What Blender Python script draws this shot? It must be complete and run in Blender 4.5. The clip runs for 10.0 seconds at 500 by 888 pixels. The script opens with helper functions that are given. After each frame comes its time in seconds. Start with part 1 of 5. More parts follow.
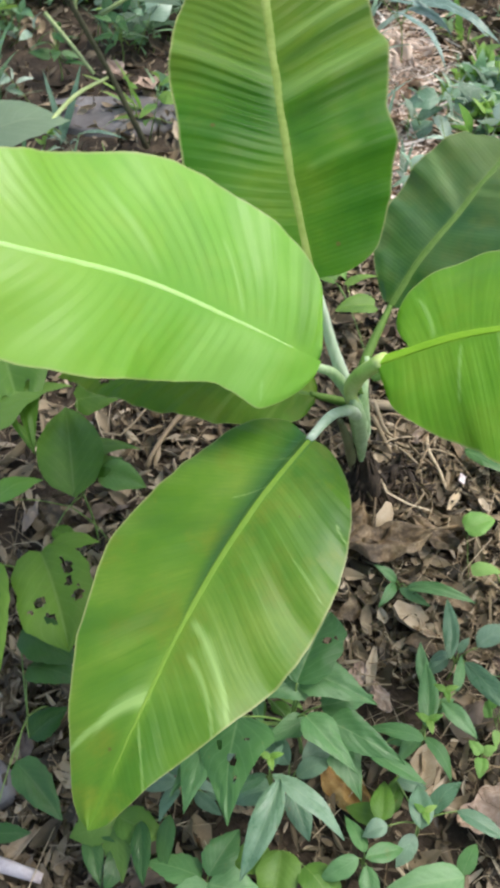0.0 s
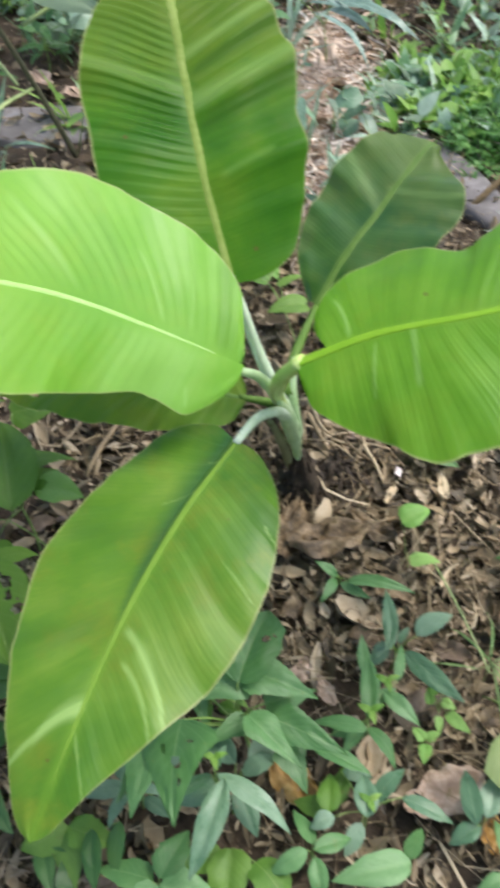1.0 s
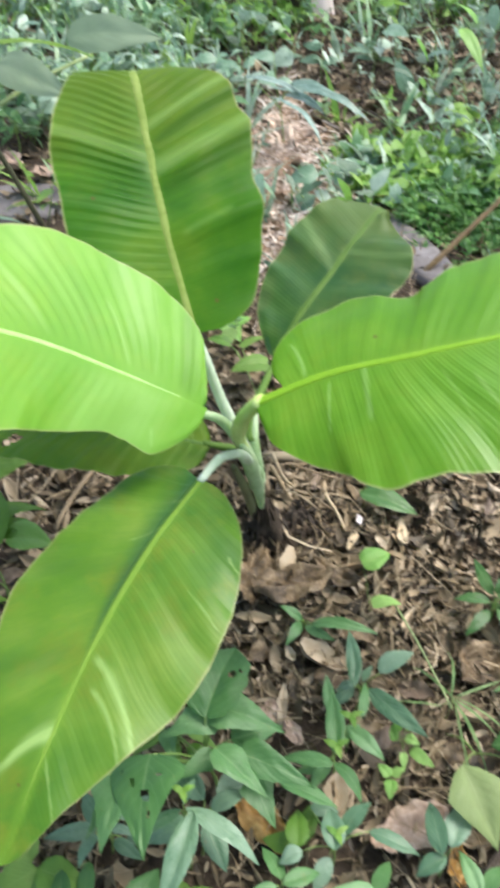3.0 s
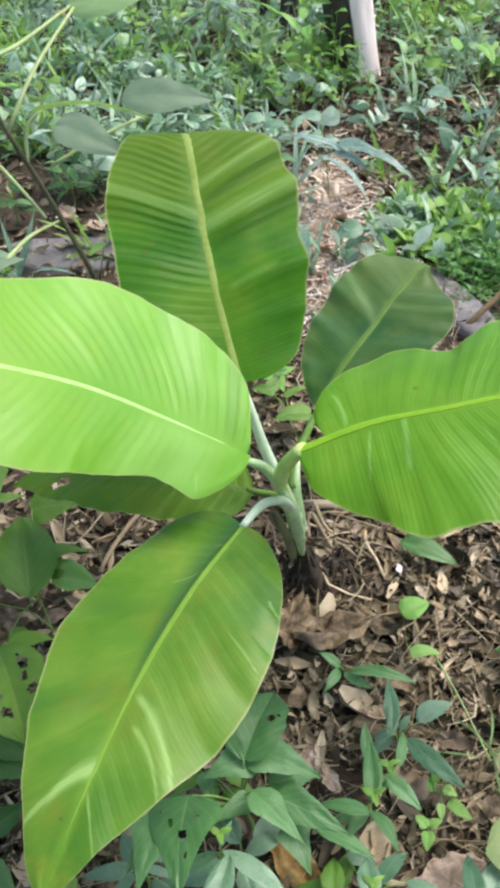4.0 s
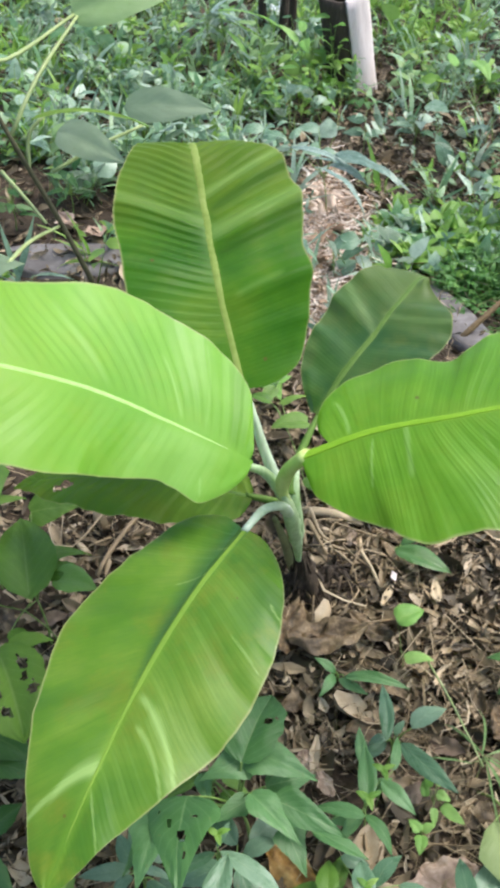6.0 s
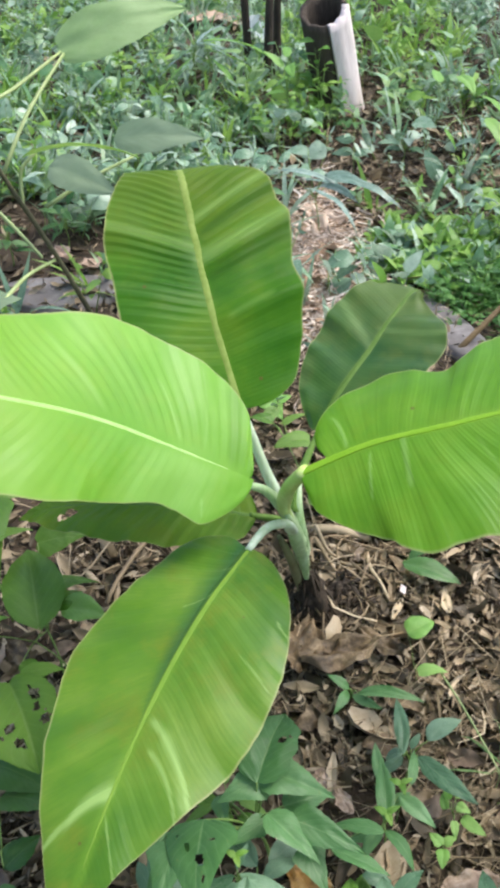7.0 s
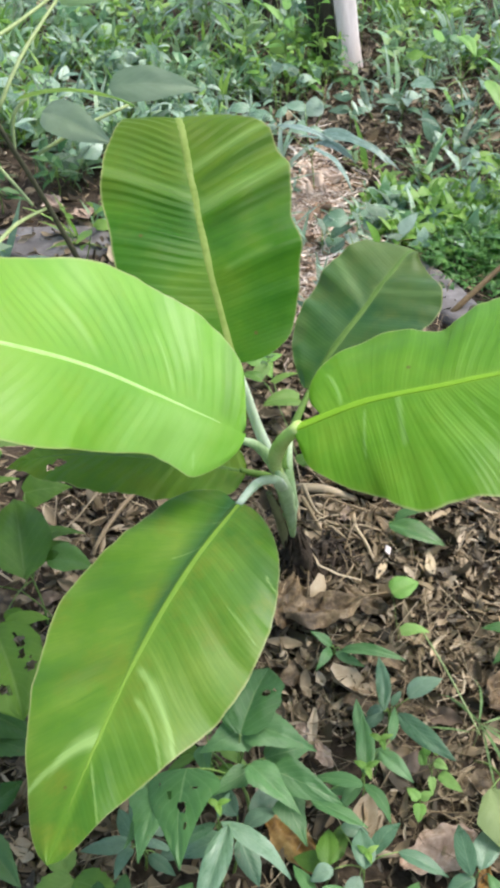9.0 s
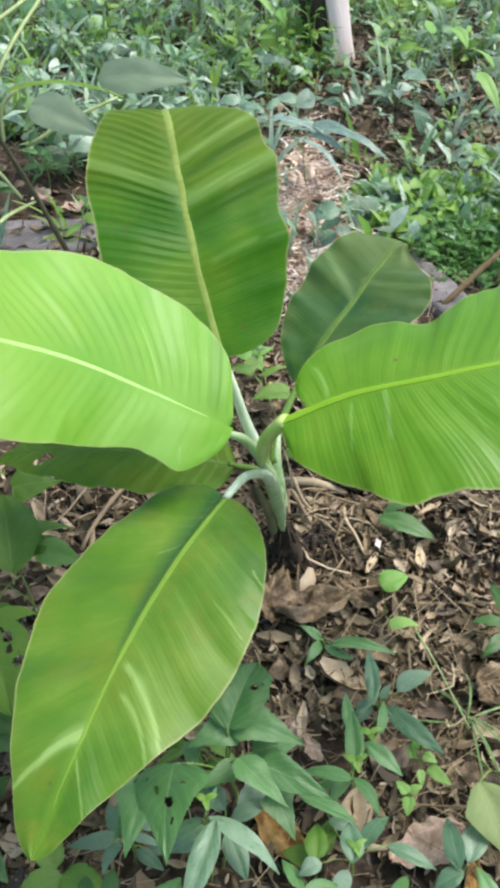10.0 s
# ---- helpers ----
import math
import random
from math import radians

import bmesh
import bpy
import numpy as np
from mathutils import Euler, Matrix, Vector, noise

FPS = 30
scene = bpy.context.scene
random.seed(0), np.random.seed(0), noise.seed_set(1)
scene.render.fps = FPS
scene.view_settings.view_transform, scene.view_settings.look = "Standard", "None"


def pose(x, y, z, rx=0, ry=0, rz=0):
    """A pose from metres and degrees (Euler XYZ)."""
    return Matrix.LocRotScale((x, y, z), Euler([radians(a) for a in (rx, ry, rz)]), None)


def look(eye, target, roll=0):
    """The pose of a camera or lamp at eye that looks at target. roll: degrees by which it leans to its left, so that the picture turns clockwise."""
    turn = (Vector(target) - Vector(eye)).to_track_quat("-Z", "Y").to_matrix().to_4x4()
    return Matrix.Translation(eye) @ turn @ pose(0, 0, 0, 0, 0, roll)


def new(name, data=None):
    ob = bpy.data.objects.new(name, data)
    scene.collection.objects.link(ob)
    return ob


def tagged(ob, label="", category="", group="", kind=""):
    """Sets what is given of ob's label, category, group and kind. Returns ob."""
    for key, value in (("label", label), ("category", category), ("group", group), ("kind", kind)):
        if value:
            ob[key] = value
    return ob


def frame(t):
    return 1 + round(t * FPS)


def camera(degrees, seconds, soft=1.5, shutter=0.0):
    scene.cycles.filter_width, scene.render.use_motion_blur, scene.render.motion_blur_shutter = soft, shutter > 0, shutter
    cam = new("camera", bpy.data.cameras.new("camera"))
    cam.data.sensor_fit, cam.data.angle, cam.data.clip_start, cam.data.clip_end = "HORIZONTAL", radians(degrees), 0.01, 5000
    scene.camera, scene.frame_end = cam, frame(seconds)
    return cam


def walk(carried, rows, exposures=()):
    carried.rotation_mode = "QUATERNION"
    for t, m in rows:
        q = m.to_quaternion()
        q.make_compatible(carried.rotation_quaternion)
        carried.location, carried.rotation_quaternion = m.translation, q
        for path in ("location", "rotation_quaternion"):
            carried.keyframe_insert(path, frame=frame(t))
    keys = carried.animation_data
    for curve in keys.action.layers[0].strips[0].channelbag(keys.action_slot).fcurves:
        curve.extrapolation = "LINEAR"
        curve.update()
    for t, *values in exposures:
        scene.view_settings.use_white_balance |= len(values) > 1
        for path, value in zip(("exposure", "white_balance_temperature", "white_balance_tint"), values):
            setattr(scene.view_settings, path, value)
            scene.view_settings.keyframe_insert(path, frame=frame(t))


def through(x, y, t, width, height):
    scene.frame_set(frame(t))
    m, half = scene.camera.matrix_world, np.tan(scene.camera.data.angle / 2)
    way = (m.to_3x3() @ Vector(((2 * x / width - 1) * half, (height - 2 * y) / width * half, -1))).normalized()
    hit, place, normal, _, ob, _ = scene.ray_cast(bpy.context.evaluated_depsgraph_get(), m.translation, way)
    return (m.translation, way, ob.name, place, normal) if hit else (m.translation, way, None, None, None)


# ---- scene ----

# ---- camera ----
cam = camera(30.5, 10.0, soft=4.0, shutter=0.5)
PATH = [
    (0.0, -0.0000, 0.0000, 1.5435, 40.000, 0.000, -0.000),
    (0.5, 0.0328, -0.0051, 1.5592, 40.454, 2.231, -2.217),
    (0.7, 0.0373, -0.0062, 1.5610, 40.376, 2.205, -2.288),
    (1.0, 0.0483, -0.0086, 1.5634, 39.950, 0.081, -3.875),
    (1.2, 0.0667, -0.0123, 1.5679, 37.762, -0.186, -6.061),
    (1.5, 0.0861, -0.0220, 1.5728, 39.156, -0.917, -9.775),
    (1.8, 0.0863, -0.0363, 1.5679, 40.716, -0.789, -9.274),
    (2.0, 0.0863, -0.0469, 1.5652, 40.709, -0.488, -8.540),
    (2.2, 0.0837, -0.0573, 1.5713, 42.118, 0.010, -7.698),
    (2.5, 0.0735, -0.0731, 1.5826, 43.390, -0.551, -7.580),
    (2.8, 0.0604, -0.0899, 1.5746, 43.954, -1.263, -7.164),
    (3.0, 0.0496, -0.1005, 1.5702, 45.026, -0.730, -5.892),
    (3.2, 0.0411, -0.1096, 1.5848, 46.614, -0.382, -4.989),
    (4.5, 0.0517, -0.1368, 1.5997, 48.318, 0.655, -3.091),
    (5.0, 0.0540, -0.1404, 1.6071, 48.708, 0.628, -3.568),
    (5.2, 0.0514, -0.1417, 1.6071, 48.076, 0.372, -3.627),
    (6.3, 0.0135, -0.1534, 1.6039, 48.752, -1.075, -3.227),
    (6.5, 0.0186, -0.1568, 1.6024, 48.494, -0.334, -3.670),
    (6.7, 0.0273, -0.1596, 1.6033, 49.448, 0.722, -4.219),
    (7.0, 0.0348, -0.1614, 1.6050, 50.128, 1.701, -4.749),
    (7.2, 0.0346, -0.1589, 1.6048, 49.789, 1.735, -4.833),
    (7.5, 0.0320, -0.1505, 1.6029, 48.635, 0.893, -5.471),
    (8.0, 0.0202, -0.1427, 1.5950, 47.598, 0.896, -4.941),
    (8.5, 0.0139, -0.1523, 1.5896, 47.723, 0.141, -4.763),
    (9.0, 0.0167, -0.1631, 1.5914, 47.778, -0.412, -4.423),
    (9.5, 0.0214, -0.1581, 1.5916, 47.590, -0.513, -4.181),
    (10.0, 0.0310, -0.1592, 1.5873, 47.376, -0.453, -4.748),
]
EXPOSURES = ((0.0, 0.78), (0.5, 0.81), (1.0, 0.88), (1.5, 1.04), (2.0, 1.15), (2.5, 1.13), (3.0, 1.10), (4.5, 0.95), (10.0, 0.94))
walk(cam, [(t, pose(x, y, z, rx, ry, rz)) for t, x, y, z, rx, ry, rz in PATH], EXPOSURES)

# ---- light: soft daylight through thin cloud, mostly from the right ----
world = bpy.data.worlds.new("sky")
scene.world = world
world.use_nodes = True
wn = world.node_tree
sky = wn.nodes.new("ShaderNodeTexSky")
sky.sky_type, sky.sun_disc = "NISHITA", False
sky.sun_elevation, sky.sun_rotation = radians(60), radians(75)
sky.air_density, sky.dust_density, sky.ozone_density = 1.0, 3.0, 1.0
wn.nodes["Background"].inputs["Strength"].default_value = 0.135
wn.links.new(sky.outputs["Color"], wn.nodes["Background"].inputs["Color"])

sun_data = bpy.data.lights.new("sun", "SUN")
sun_data.energy, sun_data.angle, sun_data.color = 1.7, radians(34), (1.0, 0.98, 0.95)
sun = new("sun", sun_data)
sun.matrix_world = look((2.8, 0.75, 5.0), (0, 0, 0))


# ---- materials ----
class Graph:
    """A short way to write a node material."""

    def __init__(self, name):
        self.mat = bpy.data.materials.new(name)
        self.mat.use_nodes = True
        self.tree = self.mat.node_tree
        self.bsdf = self.tree.nodes["Principled BSDF"]
        self.out = self.tree.nodes["Material Output"]

    def add(self, kind, **values):
        node = self.tree.nodes.new(kind)
        for key, value in values.items():
            node.inputs[key.replace("_", " ")].default_value = value
        return node

    def link(self, a, b):
        self.tree.links.new(a, b)

    def math(self, op, a, b):
        node = self.tree.nodes.new("ShaderNodeMath")
        node.operation = op
        for k, v in enumerate((a, b)):
            if isinstance(v, (int, float)):
                node.inputs[k].default_value = v
            else:
                self.link(v, node.inputs[k])
        return node.outputs[0]

    def coords(self, kind, scale):
        tc = self.tree.nodes.new("ShaderNodeTexCoord")
        mp = self.tree.nodes.new("ShaderNodeMapping")
        mp.inputs["Scale"].default_value = scale
        self.link(tc.outputs[kind], mp.inputs["Vector"])
        return mp.outputs["Vector"]

    def noise(self, vector, scale, detail=3.0, rough=0.55):
        node = self.add("ShaderNodeTexNoise", Scale=scale, Detail=detail, Roughness=rough)
        self.link(vector, node.inputs["Vector"])
        return node.outputs["Fac"]

    def ramp(self, fac, stops):
        node = self.tree.nodes.new("ShaderNodeValToRGB")
        el = node.color_ramp.elements
        while len(el) < len(stops):
            el.new(0.5)
        for e, (p, c) in zip(el, stops):
            e.position, e.color = p, (*c, 1.0)
        self.link(fac, node.inputs["Fac"])
        return node.outputs["Color"]

    def mix(self, fac, a, b, blend="MIX"):
        node = self.tree.nodes.new("ShaderNodeMix")
        node.data_type, node.blend_type = "RGBA", blend
        for sock, v in ((node.inputs[0], fac), (node.inputs[6], a), (node.inputs[7], b)):
            if isinstance(v, (int, float)):
                sock.default_value = v
            elif isinstance(v, tuple):
                sock.default_value = (*v, 1.0)
            else:
                self.link(v, sock)
        return node.outputs[2]

    def bump(self, height, strength, distance):
        node = self.add("ShaderNodeBump", Strength=strength, Distance=distance)
        self.link(height, node.inputs["Height"])
        self.link(node.outputs["Normal"], self.bsdf.inputs["Normal"])
        return node

    def leaf(self, colour, through, share, gloss):
        """A thin leaf: a waxy face over a body that lets light through."""
        self.link(colour, self.bsdf.inputs["Base Color"])
        self.bsdf.inputs["Roughness"].default_value = gloss
        thin = self.add("ShaderNodeBsdfTranslucent")
        self.link(through, thin.inputs["Color"])
        both = self.add("ShaderNodeMixShader", Fac=share)
        self.link(self.bsdf.outputs[0], both.inputs[1])
        self.link(thin.outputs[0], both.inputs[2])
        self.link(both.outputs[0], self.out.inputs["Surface"])


def chance(g):
    """A random number for each object or loose piece."""
    info = g.tree.nodes.new("ShaderNodeObjectInfo")
    geo = g.tree.nodes.new("ShaderNodeNewGeometry")
    total = g.math("ADD", info.outputs["Random"], geo.outputs["Random Per Island"])
    return g.math("FRACT", total, 0.0)


def banana_leaf_material(name, dark, mid, pale, gloss=0.34, share=0.3, marks=(), mottle=0.5, sheen=0.5, relief=0.2, blemishes=(), tip=None, ribside=None, stripe=None):
    """A banana blade. marks: streaks along the veins, some of them the painted light and shade of folds, as side of the
    rib (minus: its left), how far out it begins and ends, its place along the rib at both, its bow, half its width and
    its strength (minus: a deep green one). tip: the colour that the blade turns to, from where to where along it, and
    how far.
    ribside: the colour beside the midrib. stripe: a deep green wedge along one side of it, with painted shade of the
    trough, by side, width, length, colour and strength."""
    g = Graph(name)
    streak = g.noise(g.coords("UV", (520, 4, 1)), 1.0, 2.0)
    band = g.noise(g.coords("UV", (30, 2.2, 1)), 1.0, 2.0)
    patch = g.noise(g.coords("Object", (1, 1, 1)), 6.0, 4.0, 0.6)
    tone = g.math("ADD", g.math("MULTIPLY", band, 0.16), g.math("MULTIPLY", streak, 0.06))
    tone = g.math("ADD", tone, g.math("MULTIPLY", patch, 0.78))
    colour = g.ramp(tone, [(0.36, dark), (0.52, mid), (0.70, pale)])
    light = tuple(0.5 * c + 0.5 * d for c, d in zip(pale, (0.50, 0.76, 0.28)))
    fleck = g.noise(g.coords("UV", (160, 7, 1)), 1.0, 1.0)
    olive = g.noise(g.coords("Object", (1, 1, 1)), 13.0, 6.0, 0.68)
    colour = g.mix(g.ramp(olive, [(0.50, (0, 0, 0)), (0.66, (mottle, mottle, mottle))]), colour, tuple(c * k for c, k in zip(mid, (1.42, 0.97, 1.05))))
    fine = g.noise(g.coords("UV", (330, 40, 1)), 1.0, 4.0, 0.7)
    colour = g.mix(g.ramp(fine, [(0.42, (0.24, 0.24, 0.24)), (0.58, (0, 0, 0))]), colour, dark)
    side = g.tree.nodes.new("ShaderNodeUVMap")
    side.uv_map = "Side"
    place = g.tree.nodes.new("ShaderNodeSeparateXYZ")
    g.link(side.outputs[0], place.inputs[0])
    plan = g.tree.nodes.new("ShaderNodeUVMap")
    plan.uv_map = "Place"
    spot = g.tree.nodes.new("ShaderNodeSeparateXYZ")
    g.link(plan.outputs[0], spot.inputs[0])
    along, out = spot.outputs["X"], spot.outputs["Y"]
    if tip:
        tint, begins, ends, most = tip
        reach = g.math("DIVIDE", g.math("SUBTRACT", g.math("ADD", along, g.math("MULTIPLY", g.math("SUBTRACT", olive, 0.5), 0.30)), begins), ends - begins)
        colour = g.mix(g.ramp(reach, [(0.0, (0, 0, 0)), (1.0, (most, most, most))]), colour, tint)
    spots = g.noise(g.coords("UV", (260, 200, 1)), 1.0, 1.0)
    colour = g.mix(g.ramp(spots, [(0.80, (0, 0, 0)), (0.84, (0.45, 0.45, 0.45))]), colour, (0.10, 0.09, 0.02))
    if stripe:
        flank, wide, long, tint, most = stripe
        taper = g.math("MAXIMUM", g.math("MULTIPLY", g.math("SUBTRACT", 1.0, g.math("DIVIDE", along, long)), wide), 0.001)
        ratio = g.math("DIVIDE", g.math("ADD", g.math("MULTIPLY", out, float(flank)), g.math("MULTIPLY", g.math("SUBTRACT", fine, 0.5), 0.01)), taper)
        ratio = g.math("ADD", ratio, g.math("MULTIPLY", g.math("LESS_THAN", ratio, -0.1), 100000.0))
        colour = g.mix(g.ramp(ratio, [(0.35, (most, most, most)), (1.0, (0, 0, 0))]), colour, tint)
    if ribside:
        near = g.math("ABSOLUTE", out, 0.0)
        colour = g.mix(g.ramp(near, [(0.003, (0.6, 0.6, 0.6)), (0.010, (0, 0, 0))]), colour, ribside)
    ragged = g.math("MULTIPLY", g.math("SUBTRACT", streak, 0.5), 0.012)
    for sign, out0, out1, at0, at1, bow, wide, force in marks:
        x = g.math("DIVIDE", g.math("SUBTRACT", g.math("MULTIPLY", out, float(sign)), out0), out1 - out0)
        hump = g.math("MULTIPLY", x, g.math("SUBTRACT", 1.0, x))
        centre = g.math("ADD", g.math("MULTIPLY", x, at1 - at0), g.math("ADD", g.math("MULTIPLY", hump, 4.0 * bow), at0))
        off = g.math("ABSOLUTE", g.math("ADD", g.math("SUBTRACT", along, centre), ragged), 0.0)
        body = g.math("MAXIMUM", g.math("SUBTRACT", 1.0, g.math("DIVIDE", off, wide)), 0.0)
        ends = g.math("MINIMUM", g.math("MULTIPLY", g.math("MAXIMUM", hump, 0.0), 8.0), 1.0)
        mask = g.math("MULTIPLY", g.math("MULTIPLY", body, ends), g.math("MULTIPLY", g.math("ADD", streak, fleck), 1.05))
        colour = g.mix(g.ramp(mask, [(0.05, (0, 0, 0)), (0.75, (abs(force),) * 3)]), colour, light if force > 0 else tuple(0.7 * c for c in dark))
    for where, off, size in blemishes:
        far = g.math("ADD", g.math("POWER", g.math("ABSOLUTE", g.math("SUBTRACT", along, where), 0.0), 2.0), g.math("POWER", g.math("ABSOLUTE", g.math("SUBTRACT", out, off), 0.0), 2.0))
        blot = g.math("SUBTRACT", 1.0, g.math("DIVIDE", far, size * size))
        colour = g.mix(g.ramp(blot, [(0.0, (0, 0, 0)), (0.6, (0.75, 0.75, 0.75))]), colour, (0.12, 0.075, 0.02))
    rim = g.math("ABSOLUTE", place.outputs["Y"], 0.0)
    colour = g.mix(g.ramp(rim, [(0.976, (0, 0, 0)), (0.994, (0.6, 0.6, 0.6))]), colour, (0.42, 0.42, 0.18))
    through = g.mix(0.5, colour, tuple(min(1.0, 1.35 * c) for c in pale))
    g.leaf(colour, through, share, gloss)
    g.bsdf.inputs["Specular IOR Level"].default_value = sheen
    g.link(g.ramp(patch, [(0.35, (gloss - 0.06,) * 3), (0.65, (gloss + 0.10,) * 3)]), g.bsdf.inputs["Roughness"])
    vein = g.noise(g.coords("UV", (420, 3, 1)), 1.0, 1.0)
    across = g.tree.nodes.new("ShaderNodeSeparateXYZ")
    g.link(g.coords("UV", (1, 1, 1)), across.inputs[0])
    ridge = g.math("SINE", g.math("ADD", g.math("MULTIPLY", across.outputs["X"], 800.0), g.math("MULTIPLY", band, 5.0)), 0.0)
    height = g.math("ADD", g.math("MULTIPLY", vein, 0.6), g.math("MULTIPLY", ridge, 0.22))
    g.bump(height, relief, 0.0013)
    return g.mat


def weed_leaf_material(name, dark, mid, pale, gloss=0.4, share=0.25):
    g = Graph(name)
    patch = g.noise(g.coords("Object", (1, 1, 1)), 32.0, 5.0, 0.65)
    grain = g.noise(g.coords("Object", (1, 1, 1)), 300.0, 4.0, 0.65)
    pick = g.math("ADD", g.math("MULTIPLY", chance(g), 0.50), g.math("ADD", g.math("MULTIPLY", patch, 0.5), g.math("MULTIPLY", grain, 0.20)))
    colour = g.ramp(pick, [(0.2, dark), (0.58, mid), (0.98, pale)])
    uv = g.tree.nodes.new("ShaderNodeTexCoord")
    sep = g.tree.nodes.new("ShaderNodeSeparateXYZ")
    g.link(uv.outputs["UV"], sep.inputs[0])
    side = g.math("ABSOLUTE", sep.outputs["Y"], 0.0)
    rib = g.ramp(side, [(0.0, (0.55, 0.55, 0.55)), (0.05, (0, 0, 0))])
    lean = g.math("SUBTRACT", g.math("MULTIPLY", sep.outputs["X"], 46.0), g.math("MULTIPLY", side, 17.0))
    lean = g.math("ADD", lean, g.math("MULTIPLY", patch, 5.0))
    wave = g.math("SINE", lean, 0.0)
    lines = g.ramp(wave, [(0.82, (0, 0, 0)), (1.0, (0.22, 0.22, 0.22))])
    colour = g.mix(rib, colour, tuple(0.75 * a + 0.25 * b for a, b in zip(pale, (0.4, 0.5, 0.2))))
    colour = g.mix(lines, colour, pale)
    worn = g.noise(g.coords("Object", (1, 1, 1)), 75.0, 3.0, 0.6)
    colour = g.mix(g.ramp(worn, [(0.66, (0, 0, 0)), (0.74, (0.35, 0.35, 0.35))]), colour, (0.20, 0.19, 0.05))
    through = g.mix(0.5, colour, tuple(1.3 * c for c in pale))
    g.leaf(colour, through, share, gloss)
    g.link(g.ramp(patch, [(0.3, (gloss - 0.05,) * 3), (0.7, (min(0.9, gloss + 0.22),) * 3)]), g.bsdf.inputs["Roughness"])
    g.bump(g.math("ADD", g.math("MULTIPLY", wave, -0.10), g.math("ADD", patch, g.math("MULTIPLY", grain, 0.4))), 0.55, 0.002)
    return g.mat


def plain_material(name, stops, scale, gloss=0.7, stretch=(1, 1, 1), bump=0.5, depth=0.004, varied=0.0, coords="Object", shine=0.5):
    g = Graph(name)
    g.bsdf.inputs["Specular IOR Level"].default_value = shine
    fac = g.noise(g.coords(coords, stretch), scale, 5.0, 0.6)
    fine = g.noise(g.coords(coords, stretch), scale * 6, 3.0)
    total = g.math("ADD", g.math("MULTIPLY", fac, 0.65), g.math("MULTIPLY", fine, 0.35))
    if varied:
        total = g.math("ADD", g.math("MULTIPLY", total, 1.0 - varied), g.math("MULTIPLY", chance(g), varied))
    g.link(g.ramp(total, stops), g.bsdf.inputs["Base Color"])
    g.bsdf.inputs["Roughness"].default_value = gloss
    g.bump(total, bump, depth)
    return g.mat


def stalk_material(name, low, high, gloss=0.45, share=0.3):
    """A fleshy stalk, waxy and a little translucent, streaked along its length."""
    g = Graph(name)
    blotch = g.noise(g.coords("Object", (1, 1, 0.3)), 22.0, 4.0)
    thread = g.noise(g.coords("Object", (1, 1, 0.15)), 160.0, 2.0)
    tone = g.math("ADD", g.math("MULTIPLY", blotch, 0.65), g.math("MULTIPLY", thread, 0.35))
    colour = g.ramp(tone, [(0.35, low), (0.62, high)])
    g.leaf(colour, colour, share, gloss)
    g.bump(tone, 0.3, 0.0015)
    return g.mat


# Pale fold bands and a broad sheen are painted, and the base fold's shade.
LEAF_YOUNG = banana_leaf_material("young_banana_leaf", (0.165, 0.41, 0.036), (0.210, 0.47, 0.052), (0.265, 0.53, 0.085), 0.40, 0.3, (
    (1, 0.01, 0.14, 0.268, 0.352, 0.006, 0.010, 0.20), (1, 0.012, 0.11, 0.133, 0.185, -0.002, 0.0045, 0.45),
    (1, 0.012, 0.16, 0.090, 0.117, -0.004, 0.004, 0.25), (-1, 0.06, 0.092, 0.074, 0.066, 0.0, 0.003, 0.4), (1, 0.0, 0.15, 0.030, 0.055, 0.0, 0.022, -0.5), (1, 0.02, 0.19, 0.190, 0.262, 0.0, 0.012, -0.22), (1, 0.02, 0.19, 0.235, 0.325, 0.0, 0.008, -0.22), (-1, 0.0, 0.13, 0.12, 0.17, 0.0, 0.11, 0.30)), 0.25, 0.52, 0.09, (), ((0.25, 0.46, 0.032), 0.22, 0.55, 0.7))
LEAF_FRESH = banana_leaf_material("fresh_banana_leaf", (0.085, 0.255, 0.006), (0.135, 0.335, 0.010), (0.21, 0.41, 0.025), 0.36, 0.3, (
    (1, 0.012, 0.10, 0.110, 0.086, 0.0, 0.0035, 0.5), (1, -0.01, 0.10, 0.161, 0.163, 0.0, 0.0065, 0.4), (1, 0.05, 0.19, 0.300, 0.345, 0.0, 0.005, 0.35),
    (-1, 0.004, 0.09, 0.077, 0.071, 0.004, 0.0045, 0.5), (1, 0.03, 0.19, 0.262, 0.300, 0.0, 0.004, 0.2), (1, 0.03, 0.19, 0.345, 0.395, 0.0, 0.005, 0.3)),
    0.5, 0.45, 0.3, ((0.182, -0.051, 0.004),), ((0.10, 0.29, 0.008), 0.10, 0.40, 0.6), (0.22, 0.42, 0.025))
